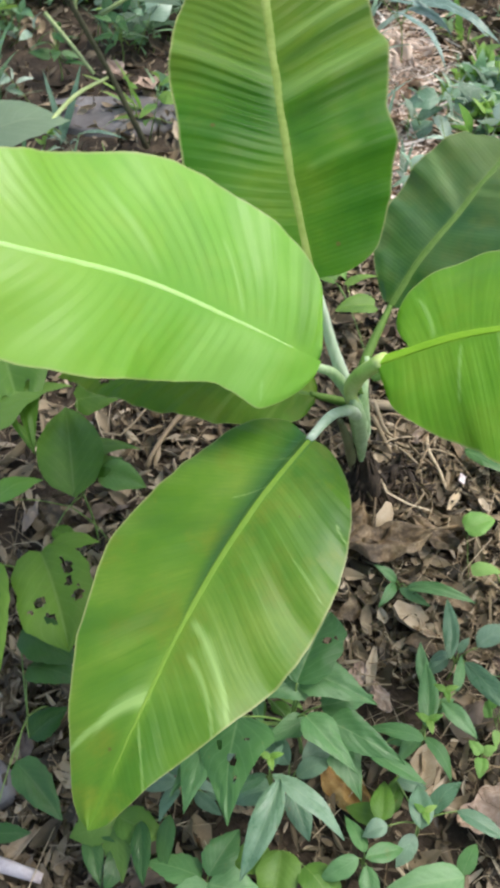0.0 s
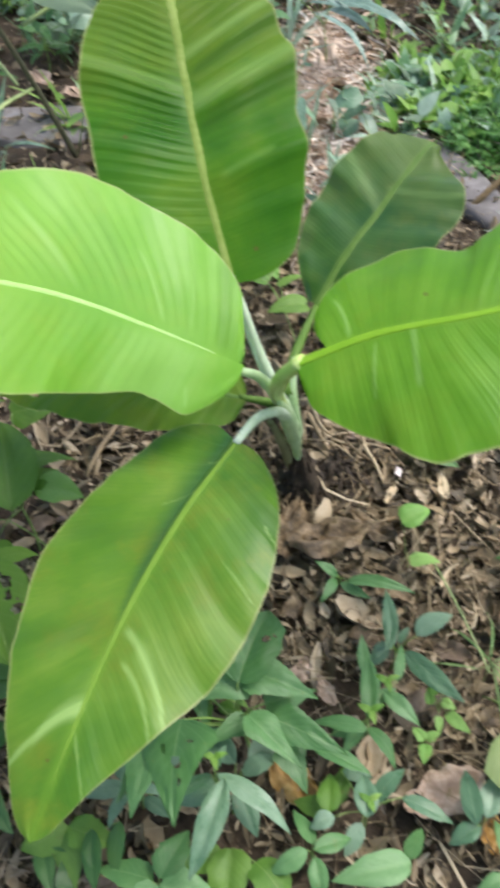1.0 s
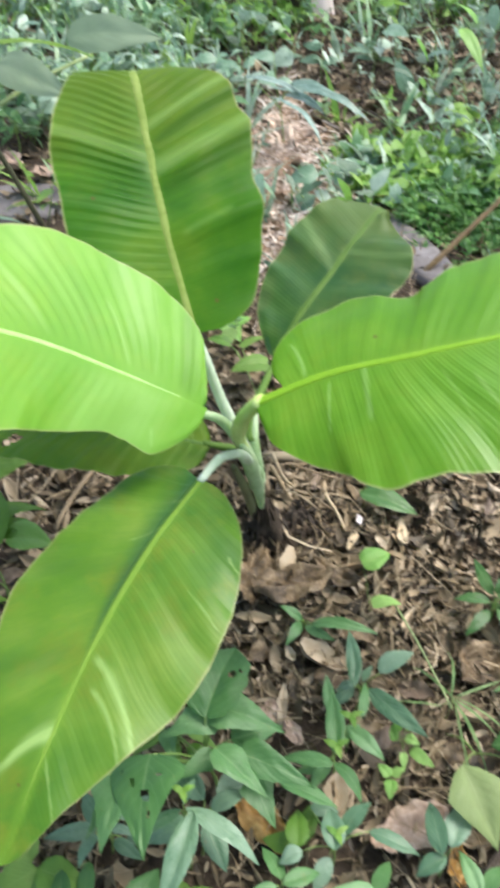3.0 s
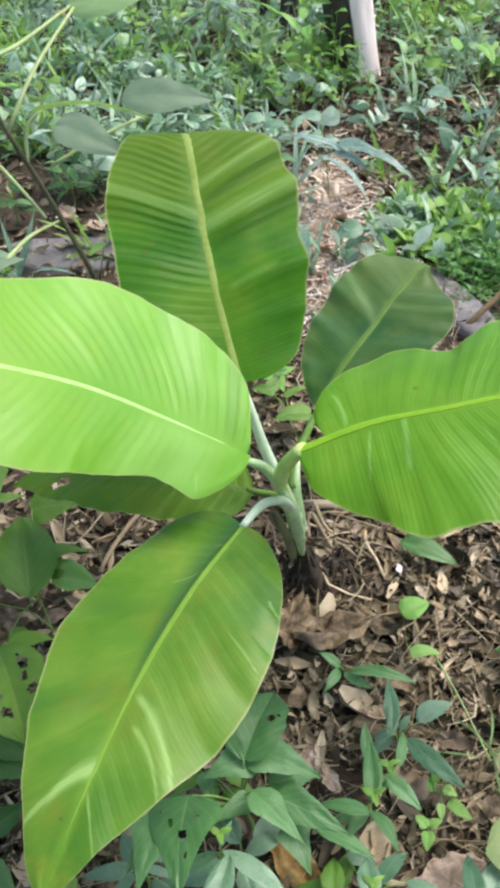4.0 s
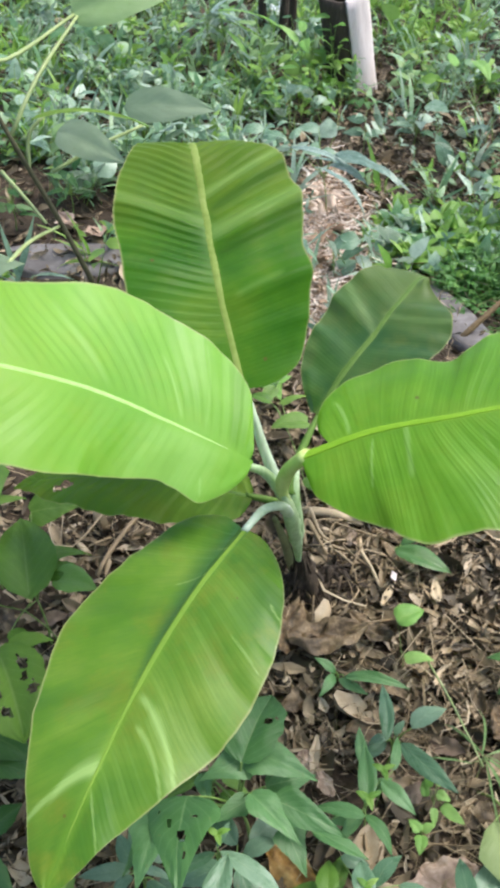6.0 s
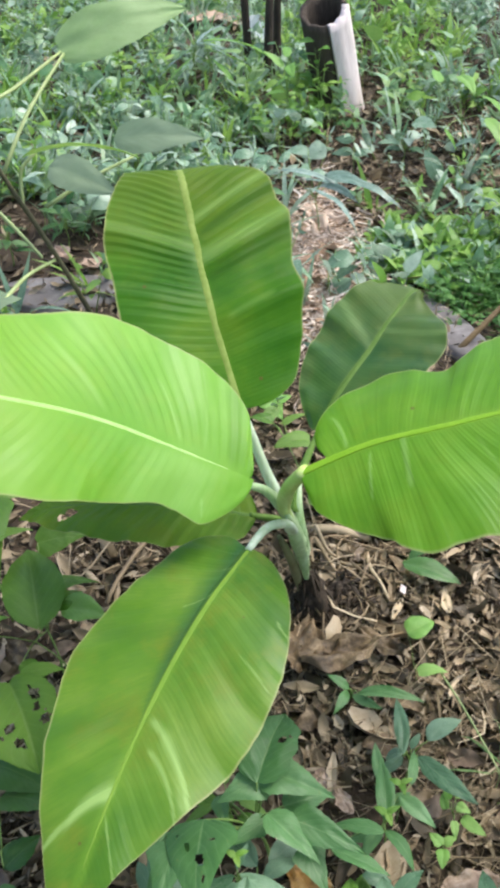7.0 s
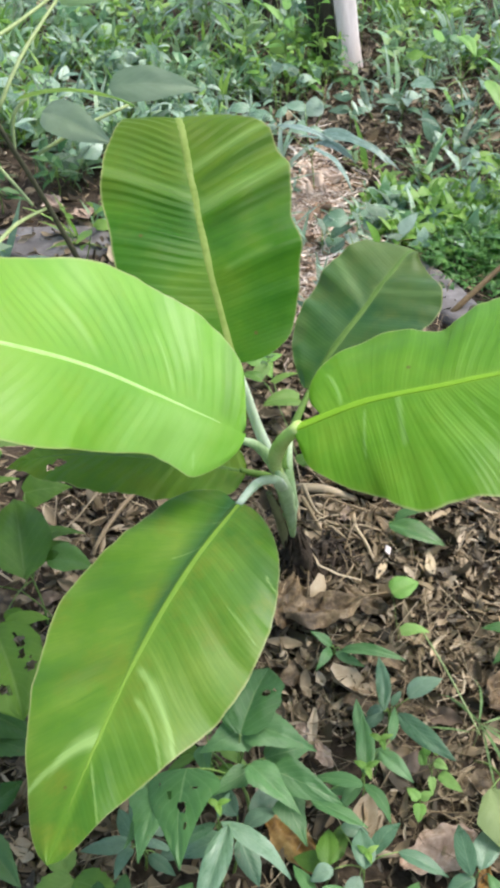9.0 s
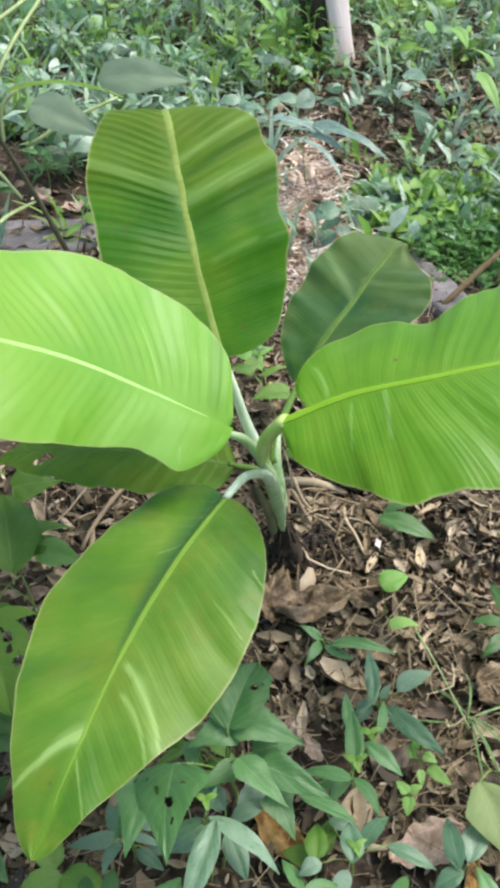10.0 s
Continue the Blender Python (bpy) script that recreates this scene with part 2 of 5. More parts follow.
# The deep green stripe also paints shade into the trough beside the midrib.
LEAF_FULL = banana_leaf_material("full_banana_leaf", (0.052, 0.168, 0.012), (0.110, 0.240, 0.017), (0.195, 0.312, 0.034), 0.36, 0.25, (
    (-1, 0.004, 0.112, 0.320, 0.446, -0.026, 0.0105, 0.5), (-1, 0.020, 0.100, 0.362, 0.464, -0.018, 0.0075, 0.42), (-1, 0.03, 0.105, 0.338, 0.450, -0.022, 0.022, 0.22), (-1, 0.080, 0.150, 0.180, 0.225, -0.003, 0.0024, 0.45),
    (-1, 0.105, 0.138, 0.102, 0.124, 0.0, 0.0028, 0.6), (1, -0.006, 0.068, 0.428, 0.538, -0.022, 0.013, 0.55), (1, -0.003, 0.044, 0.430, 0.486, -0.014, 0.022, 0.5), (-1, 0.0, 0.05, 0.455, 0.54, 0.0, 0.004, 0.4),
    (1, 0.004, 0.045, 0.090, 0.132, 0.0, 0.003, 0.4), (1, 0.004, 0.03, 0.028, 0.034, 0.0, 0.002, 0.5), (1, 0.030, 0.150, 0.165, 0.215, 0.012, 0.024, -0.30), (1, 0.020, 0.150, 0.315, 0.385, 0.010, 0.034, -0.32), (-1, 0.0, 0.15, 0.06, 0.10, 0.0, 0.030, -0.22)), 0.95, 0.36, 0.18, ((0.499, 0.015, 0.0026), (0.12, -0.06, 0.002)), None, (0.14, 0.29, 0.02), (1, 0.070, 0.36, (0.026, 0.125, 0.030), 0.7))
# Wide pale and deep green marks paint the lit and shaded flanks of folds.
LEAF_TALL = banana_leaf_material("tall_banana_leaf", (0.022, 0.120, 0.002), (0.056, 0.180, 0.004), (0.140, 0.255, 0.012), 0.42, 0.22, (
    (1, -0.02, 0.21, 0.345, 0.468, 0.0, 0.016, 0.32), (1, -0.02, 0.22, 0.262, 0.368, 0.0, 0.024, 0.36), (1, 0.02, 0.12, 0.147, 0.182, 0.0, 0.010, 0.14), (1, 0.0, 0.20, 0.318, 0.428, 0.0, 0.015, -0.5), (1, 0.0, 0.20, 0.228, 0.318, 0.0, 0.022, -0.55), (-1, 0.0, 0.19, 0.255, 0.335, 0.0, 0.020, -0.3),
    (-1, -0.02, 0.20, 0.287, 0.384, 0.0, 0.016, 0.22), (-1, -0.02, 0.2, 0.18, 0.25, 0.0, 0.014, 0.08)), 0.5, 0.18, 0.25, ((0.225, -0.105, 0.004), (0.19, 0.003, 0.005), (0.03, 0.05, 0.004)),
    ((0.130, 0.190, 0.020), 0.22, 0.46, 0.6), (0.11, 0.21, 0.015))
# Its right-hand pale band paints the sheen of a fold.
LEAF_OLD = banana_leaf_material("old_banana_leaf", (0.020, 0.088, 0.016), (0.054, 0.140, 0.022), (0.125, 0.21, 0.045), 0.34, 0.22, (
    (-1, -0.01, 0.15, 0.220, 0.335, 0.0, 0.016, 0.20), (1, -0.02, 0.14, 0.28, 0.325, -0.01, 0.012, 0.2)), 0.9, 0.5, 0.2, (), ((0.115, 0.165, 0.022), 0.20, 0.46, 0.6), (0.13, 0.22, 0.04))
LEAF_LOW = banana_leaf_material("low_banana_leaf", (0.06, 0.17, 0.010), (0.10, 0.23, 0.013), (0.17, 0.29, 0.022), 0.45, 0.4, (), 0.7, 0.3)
FRESH_STALK = stalk_material("fresh_stalk", (0.44, 0.60, 0.14), (0.64, 0.78, 0.28), 0.45, 0.1)
FRESH_RIB = plain_material("fresh_midrib", [(0.3, (0.155, 0.335, 0.013)), (0.7, (0.215, 0.395, 0.024))], 30, 0.6, bump=0.2, depth=0.001, shine=0.2)
OLD_SHEATH = plain_material("old_sheath", [(0.3, (0.10, 0.10, 0.04)), (0.6, (0.20, 0.22, 0.10)), (0.85, (0.32, 0.28, 0.16))], 20, 0.7, (1, 1, 0.25), 0.4, 0.002)
OLD_RIB = plain_material("old_midrib", [(0.3, (0.070, 0.150, 0.022)), (0.7, (0.125, 0.215, 0.045))], 30, 0.6, bump=0.2, depth=0.001, shine=0.2)
TALL_RIB = plain_material("tall_midrib", [(0.3, (0.12, 0.19, 0.022)), (0.5, (0.19, 0.27, 0.050)), (0.75, (0.27, 0.34, 0.095))], 18, 0.6, bump=0.2, depth=0.001, shine=0.2)
YOUNG_RIB = plain_material("young_midrib", [(0.3, (0.30, 0.53, 0.12)), (0.7, (0.42, 0.63, 0.22))], 30, 0.5, bump=0.2, depth=0.001, shine=0.3)
RIB = plain_material("midrib", [(0.3, (0.120, 0.238, 0.024)), (0.7, (0.180, 0.295, 0.042))], 14, 0.7, bump=0.2, depth=0.001, shine=0.15)
PETIOLE = stalk_material("petiole", (0.52, 0.68, 0.42), (0.80, 0.90, 0.74))
STEM = stalk_material("pseudostem", (0.30, 0.48, 0.18), (0.64, 0.80, 0.52))
CORM = plain_material("fibrous_corm", [(0.3, (0.014, 0.009, 0.005)), (0.52, (0.038, 0.026, 0.015)), (0.78, (0.13, 0.090, 0.052))], 40, 0.9, (1, 1, 0.2), 0.9, 0.006)
WEED = weed_leaf_material("weed_leaf", (0.044, 0.140, 0.030), (0.098, 0.240, 0.072), (0.22, 0.40, 0.17), 0.34)
WEED_GREEN = weed_leaf_material("green_weed_leaf", (0.062, 0.168, 0.016), (0.120, 0.265, 0.030), (0.215, 0.365, 0.070), 0.42, 0.32)
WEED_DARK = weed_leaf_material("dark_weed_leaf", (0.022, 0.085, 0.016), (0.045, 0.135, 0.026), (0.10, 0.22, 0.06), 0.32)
WEED_LIGHT = weed_leaf_material("light_weed_leaf", (0.165, 0.31, 0.10), (0.245, 0.405, 0.145), (0.36, 0.51, 0.235), 0.45, 0.35)
WEED_PALE = weed_leaf_material("pale_weed_leaf", (0.12, 0.30, 0.045), (0.18, 0.40, 0.07), (0.32, 0.52, 0.15), 0.45, 0.3)
WEED_BLUE = weed_leaf_material("bluish_weed_leaf", (0.055, 0.145, 0.062), (0.115, 0.235, 0.125), (0.29, 0.42, 0.29), 0.27)
# Its pale bluish tone stands in partly for sky reflected on the blades.
STRAP = weed_leaf_material("strap_leaf", (0.10, 0.19, 0.14), (0.20, 0.31, 0.25), (0.38, 0.49, 0.43), 0.17, 0.25)
WEED_EATEN = weed_leaf_material("eaten_weed_leaf", (0.125, 0.270, 0.024), (0.190, 0.365, 0.042), (0.28, 0.45, 0.090), 0.45, 0.4)
WEED_OLIVE = weed_leaf_material("olive_weed_leaf", (0.14, 0.215, 0.055), (0.20, 0.285, 0.085), (0.29, 0.37, 0.15), 0.5, 0.3)
WEED_DULL = weed_leaf_material("dull_weed_leaf", (0.19, 0.29, 0.17), (0.28, 0.39, 0.25), (0.40, 0.51, 0.36), 0.50, 0.5)
TWIG = plain_material("brown_twig", [(0.3, (0.13, 0.085, 0.035)), (0.7, (0.32, 0.22, 0.11))], 30, 0.8, bump=0.5, depth=0.002)
CARPET = weed_leaf_material("carpet_leaf", (0.06, 0.165, 0.06), (0.16, 0.33, 0.14), (0.44, 0.58, 0.36), 0.24)
# The pale bluish end of its colours paints sky glare on leaves.
CARPET_GLOSSY = weed_leaf_material("glossy_carpet_leaf", (0.06, 0.16, 0.08), (0.22, 0.37, 0.23), (0.58, 0.68, 0.56), 0.19, 0.25)
CARPET_LIME = weed_leaf_material("lime_carpet_leaf", (0.10, 0.26, 0.03), (0.20, 0.40, 0.06), (0.38, 0.56, 0.14), 0.36, 0.35)
GRASS = weed_leaf_material("fern_leaf", (0.025, 0.10, 0.020), (0.080, 0.225, 0.05), (0.24, 0.46, 0.12), 0.34, 0.35)
GREEN_STALK = plain_material("green_stalk", [(0.3, (0.14, 0.26, 0.05)), (0.7, (0.30, 0.42, 0.12))], 40, 0.5, bump=0.2, depth=0.001)
PALE_STALK = plain_material("pale_stalk", [(0.3, (0.24, 0.33, 0.10)), (0.7, (0.43, 0.51, 0.24))], 40, 0.6, bump=0.3, depth=0.001)
DARK_STALK = plain_material("dark_stalk", [(0.3, (0.05, 0.05, 0.025)), (0.7, (0.12, 0.11, 0.05))], 40, 0.7, bump=0.4, depth=0.001)
SOIL = plain_material("soil", [(0.3, (0.024, 0.016, 0.009)), (0.5, (0.053, 0.036, 0.021)), (0.72, (0.13, 0.092, 0.055))], 16, 0.9, bump=0.8, depth=0.02)
DRY = plain_material("dead_leaf", [(0.15, (0.028, 0.020, 0.010)), (0.36, (0.090, 0.066, 0.034)), (0.55, (0.195, 0.145, 0.082)), (0.74, (0.37, 0.285, 0.175)), (0.95, (0.64, 0.55, 0.42))], 45, 0.6, bump=0.5, depth=0.002, varied=0.7)
FALLEN = plain_material("crumpled_dead_leaf", [(0.3, (0.032, 0.020, 0.010)), (0.45, (0.090, 0.060, 0.030)), (0.55, (0.175, 0.120, 0.062)), (0.7, (0.36, 0.27, 0.16))], 22, 0.6, bump=0.7, depth=0.006)
ORANGE_LEAF = plain_material("orange_dead_leaf", [(0.3, (0.14, 0.06, 0.014)), (0.5, (0.40, 0.22, 0.055)), (0.7, (0.66, 0.45, 0.17))], 18, 0.55, bump=0.5, depth=0.004)
PINK_LEAF = plain_material("pinkish_dead_leaf", [(0.3, (0.20, 0.125, 0.080)), (0.5, (0.40, 0.285, 0.205)), (0.72, (0.68, 0.55, 0.45))], 20, 0.55, bump=0.5, depth=0.004)
LITTER_PINK = plain_material("dull_pinkish_dead_leaf", [(0.25, (0.12, 0.082, 0.054)), (0.5, (0.27, 0.195, 0.135)), (0.75, (0.46, 0.355, 0.265))], 20, 0.6, bump=0.6, depth=0.004, varied=0.5)
STRAW_PALE = plain_material("bleached_straw", [(0.2, (0.30, 0.19, 0.11)), (0.5, (0.60, 0.45, 0.33)), (0.85, (0.90, 0.80, 0.69))], 30, 0.6, bump=0.3, depth=0.001, varied=0.75)
STRAW = plain_material("straw", [(0.2, (0.13, 0.09, 0.045)), (0.5, (0.32, 0.235, 0.13)), (0.85, (0.58, 0.47, 0.31))], 30, 0.6, bump=0.3, depth=0.001, varied=0.6)
STONE_BROWN = plain_material("brown_stone", [(0.3, (0.055, 0.046, 0.030)), (0.5, (0.115, 0.098, 0.066)), (0.7, (0.22, 0.195, 0.14))], 26, 0.95, bump=0.9, depth=0.010)
STONE = plain_material("stone", [(0.3, (0.10, 0.09, 0.082)), (0.5, (0.17, 0.155, 0.148)), (0.7, (0.27, 0.255, 0.25))], 9, 0.85, bump=0.4, depth=0.003)
BARK = plain_material("bark", [(0.3, (0.028, 0.021, 0.015)), (0.55, (0.070, 0.052, 0.037)), (0.8, (0.15, 0.12, 0.09))], 9, 0.9, (3, 3, 0.5), 0.9, 0.02)
CULM = plain_material("bleached_wood", [(0.25, (0.42, 0.33, 0.29)), (0.45, (0.68, 0.59, 0.56)), (0.8, (0.84, 0.78, 0.76))], 9, 0.7, (3, 3, 0.35), 0.6, 0.006)
SCRAP = plain_material("pale_scrap", [(0.3, (0.55, 0.60, 0.66)), (0.7, (0.80, 0.83, 0.86))], 20, 0.4, bump=0.4, depth=0.004)
PITH = plain_material("dark_pith", [(0.3, (0.015, 0.012, 0.01)), (0.7, (0.04, 0.032, 0.025))], 20, 0.9)


# ---- tools ----
def ground_z(x, y):
    """The height of the soil."""
    z = 0.016 * noise.noise(Vector((x * 1.7, y * 1.7, 3.0))) + 0.010 * noise.noise(Vector((x * 5.5, y * 5.5, 8.0)))
    z += 0.02 * math.exp(-((x - 0.24) ** 2 + (y - 1.16) ** 2) / 0.012)
    return z


def mesh_of(name, verts, faces, uvs=None, smooth=True, sides=None, places=None):
    me = bpy.data.meshes.new(name)
    me.from_pydata([tuple(v) for v in verts], [], faces)
    for layer_name, values in (("UVMap", uvs), ("Side", sides), ("Place", places)):
        if values is not None:
            index = np.empty(len(me.loops), dtype=np.int32)
            me.loops.foreach_get("vertex_index", index)
            layer = me.uv_layers.new(name=layer_name)
            layer.data.foreach_set("uv", np.asarray(values, dtype=np.float32)[index].ravel())
    if smooth:
        me.polygons.foreach_set("use_smooth", [True] * len(me.polygons))
    me.update()
    return me


def part(name, me, material, parent, label=""):
    ob = new(name, me)
    if not me.materials:
        me.materials.append(material)
    ob.parent = parent
    if label:
        tagged(ob, label)
    return ob


def thing(name, place, label, category, group="", kind=""):
    ob = new(name)
    ob.empty_display_size = 0.05
    ob.location = place
    return tagged(ob, label, category, group, kind)


def solid(name, me, material, label, category, group="", kind="", place=(0, 0, 0)):
    ob = new(name, me)
    if not me.materials:
        me.materials.append(material)
    ob.location = place
    return tagged(ob, label, category, group, kind)


def spline(points, n):
    """n points on a smooth line through the given ones, evenly spaced."""
    p = np.array(points, float)
    q = np.vstack([2 * p[0] - p[1], p, 2 * p[-1] - p[-2]])
    at = np.linspace(0, len(p) - 1, 300 if n > 12 else 12 * len(p))
    i = np.minimum(at.astype(int), len(p) - 2)
    u = (at - i)[:, None]
    a, b, c, d = q[i], q[i + 1], q[i + 2], q[i + 3]
    fine = 0.5 * (2 * b + (c - a) * u + (2 * a - 5 * b + 4 * c - d) * u * u + (3 * b - a - 3 * c + d) * u ** 3)
    run = np.r_[0, np.cumsum(np.linalg.norm(np.diff(fine, axis=0), axis=1))]
    return np.array([np.interp(np.linspace(0, run[-1], n), run, fine[:, k]) for k in range(p.shape[1])]).T, run[-1]


def tube_data(points, radii, sides=8, n=None, level=0.0, wobble=0.0, seed=0):
    """A tapered, closed tube along a smooth line: vertices and faces."""
    n = n or max(4, 3 * len(points))
    line, _ = spline(points, n)
    rad = np.interp(np.linspace(0, 1, n), np.linspace(0, 1, len(radii)), radii)
    verts, faces = [], []
    side = None
    for k in range(n):
        t = line[min(k + 1, n - 1)] - line[max(k - 1, 0)]
        t = t / (np.linalg.norm(t) + 1e-9)
        if side is None:
            side = np.cross(t, (0.31, 0.2, 0.93))
        side = side - t * side.dot(t)
        side /= np.linalg.norm(side) + 1e-9
        if level:
            side = np.cross(t, (0, 0, 1))
            side /= np.linalg.norm(side) + 1e-9
        other = np.cross(t, side) * (level or 1.0)
        for j in range(sides):
            a = 2 * math.pi * j / sides
            r = rad[k] * (1 + wobble * noise.noise(Vector((j * 0.9 + seed, k * 0.35, seed * 1.7))))
            verts.append(line[k] + r * (math.cos(a) * side + math.sin(a) * other))
    for k in range(n - 1):
        for j in range(sides):
            a, b = k * sides + j, k * sides + (j + 1) % sides
            faces.append((a, b, b + sides, a + sides))
    faces.append(tuple(range(sides))[::-1])
    faces.append(tuple((n - 1) * sides + j for j in range(sides)))
    return verts, faces


def joined(pieces):
    """Several lots of vertices and faces as one."""
    verts, faces = [], []
    for v, f in pieces:
        base = len(verts)
        verts.extend(v)
        faces.extend(tuple(i + base for i in face) for face in f)
    return verts, faces


def tube(name, points, radii, **more):
    return mesh_of(name, *tube_data(points, radii, **more))


# ---- ground ----
def build_ground():
    n = 190
    grid = np.linspace(-1, 1, n)
    xs = 0.3 + 60 * np.sinh(grid * 5.2) / np.sinh(5.2)
    ys = 1.6 + 60 * np.sinh(grid * 5.2) / np.sinh(5.2)
    verts = [(x, y, ground_z(x, y)) for y in ys for x in xs]
    faces = [(j * n + i, j * n + i + 1, (j + 1) * n + i + 1, (j + 1) * n + i) for j in range(n - 1) for i in range(n - 1)]
    ob = new("ground", mesh_of("ground", verts, faces))
    ob.data.materials.append(SOIL)
    tagged(ob, "dark brown soil of a shaded garden floor", "ground", kind="structure")


build_ground()


# ---- the banana plant ----
STEM_FOOT = Vector((0.240, 1.130, 0.0))
banana = thing("banana_plant", STEM_FOOT, "young green banana plant with broad leaves growing from bare soil", "banana plant")


def banana_leaf(rib, left, right, petiole, radii, material, label, roll=0.0, lift=(0.0, 0.0), cup=0.12, ripple=0.0012, pitch=0.026,
                sway=0.004, swing=0.11, frill=0.0018, loose=1.6, sweep=(0.2, 0.6), phase=0.0, seed=0, stalk_skin=None, rib_skin=None, rib_from=0.0, folds=(), rib_half=(0.0050, 0.0050, 0.0042, 0.0024, 0.0006), calm=0.0, drop=(), flat=0.0, trough=(), bites=()):
    """A blade on a midrib, with a petiole. left and right: the two edges from base to tip, as metres along the rib and out from it.
    sweep: how far the veins run forward, at the base and added at the tip. folds: side, place at the rib, lean, half width, height."""
    n, m = 190, 16
    line, length = spline(rib, 160)
    length = float(length)
    t = np.gradient(line, axis=0)
    t /= np.linalg.norm(t, axis=1)[:, None]
    u = np.cross(t, (0, 0, 1))
    u /= np.linalg.norm(u, axis=1)[:, None]
    up = np.cross(u, t)
    a = radians(roll)
    u, up = u * math.cos(a) + up * math.sin(a), up * math.cos(a) - u * math.sin(a)
    table = [tuple(map(Vector, row)) for row in zip(line.tolist(), t.tolist(), u.tolist(), up.tolist())]

    def place(along):
        x = max(0.0, min(159.0, along / length * 159))
        i = min(int(x), 158)
        p, q = table[i], table[i + 1]
        f = x - i
        mid = p[0].lerp(q[0], f) + p[1] * (along - max(0.0, min(length, along)))
        return mid, p[2].lerp(q[2], f), p[3].lerp(q[3], f)

    verts, uvs, sides, places, faces = [], [], [], [], []
    for which, sign, edge in ((0, -1, left), (1, 1, right)):
        rim, _ = spline([(edge[0][0], 0.0), *edge, (length, 0.0)], n)
        root = edge[0][0]
        base = len(verts)
        for k in range(n):
            far, out = map(float, rim[k])
            out = max(0.0, out) * (1 + 0.010 * noise.noise(Vector((far * 40, sign * 5.0, seed))))
            root = max(root, min(length, far - (sweep[0] + sweep[1] * max(0.0, far) / length) * out))
            q = k / (n - 1)
            vein = 0.5 * (root + far)
            for j in range(m + 1):
                c = j / m
                bow = c * c * (3 - 2 * c) * 0.35 + c * 0.65
                along = root + (far - root) * bow
                high = lift[which] * out * c + cup * out * c * (1 - c)
                wave = 2 * math.pi * vein / pitch + seed + loose * noise.noise(Vector((q * 9, c, seed)))
                still = min(1.0, max(0.0, float(vein) / calm)) ** 2 if calm else 1.0
                high += still * (ripple[which] if isinstance(ripple, tuple) else ripple) * (math.sin(wave) + 0.35 * math.sin(2 * wave)) * min(1.0, 4 * c) * (1 - 0.6 * c)
                if drop and drop[0] == sign:
                    high -= drop[1] * (1 - math.exp(-out * c / drop[2])) * max(0.0, 1 - max(0.0, along) / drop[3])
                if trough and trough[0] == sign:
                    near = out * c / trough[2]
                    high -= trough[1] * near * math.exp(1 - near) * max(0.0, 1 - max(0.0, along) / trough[3])
                for flank, spot, lean, wide, tall in folds:
                    if flank == sign:
                        high += tall * min(1.0, 2.2 * c) * math.exp(-((along - lean * out * c - spot) / wide) ** 2)
                high += sway * c * math.sin(2 * math.pi * vein / swing + phase + 1.7 * sign + 1.5 * noise.noise(Vector((q * 4, sign, seed)))) * min(1.0, 5 * (1 - q)) * min(1.0, 5 * q)
                high += frill * c ** 3 * math.sin(2 * math.pi * far / 0.045 + 3 * sign + seed)
                high += 0.0035 * noise.noise(Vector((q * 6, c * 2.5 * sign, seed + 5))) * c
                mid, su, sup = place(along)
                verts.append(mid + (sign * out * c) * su + high * sup - STEM_FOOT)
                uvs.append((vein, sign * out * c))
                sides.append((q, sign * c))
                places.append((along, sign * out * c))
        row = m + 1
        for k in range(n - 1):
            for j in range(m):
                a = base + k * row + j
                quad = (a, a + 1, a + row + 1, a + row)
                at, off = places[a]
                if any((at - x) ** 2 + (off - y) ** 2 < (r * (1 + 0.5 * noise.noise(Vector((math.atan2(off - y, at - x) * 1.5, r * 90, 2.0))))) ** 2 for x, y, r in bites):
                    continue
                faces.append(quad if sign > 0 else quad[::-1])
    leaf = part("leaf", mesh_of("leaf", verts, faces, uvs, sides=sides, places=places), material, banana, label)
    ring, shell, loops = 10, [], []
    for k in range(int(159 * rib_from), 160, 3):
        mid, _, su, sup = table[k]
        q = k / 159
        half = float(np.interp(q, (0, 0.25, 0.5, 0.8, 1), rib_half))
        for j in range(ring):
            b = 2 * math.pi * j / ring
            shell.append(mid + su * (half * math.cos(b)) + sup * (half * (0.20 * math.sin(b) + 0.04) - 0.0004) - STEM_FOOT)
    many = len(shell) // ring
    for k in range(many - 1):
        for j in range(ring):
            x, y = k * ring + j, k * ring + (j + 1) % ring
            loops.append((x, y, y + ring, x + ring))
    part("midrib", mesh_of("midrib", shell, loops), rib_skin or RIB, leaf, "pale yellow-green midrib")
    stalk = [Vector(p) - STEM_FOOT for p in petiole]
    part("petiole", tube("petiole", stalk, [radii[0], 0.5 * (radii[0] + radii[1]), radii[1] * 0.75], sides=14, n=24, wobble=0.05, level=flat), stalk_skin or PETIOLE, leaf, "pale waxy green leaf stalk")
    return leaf


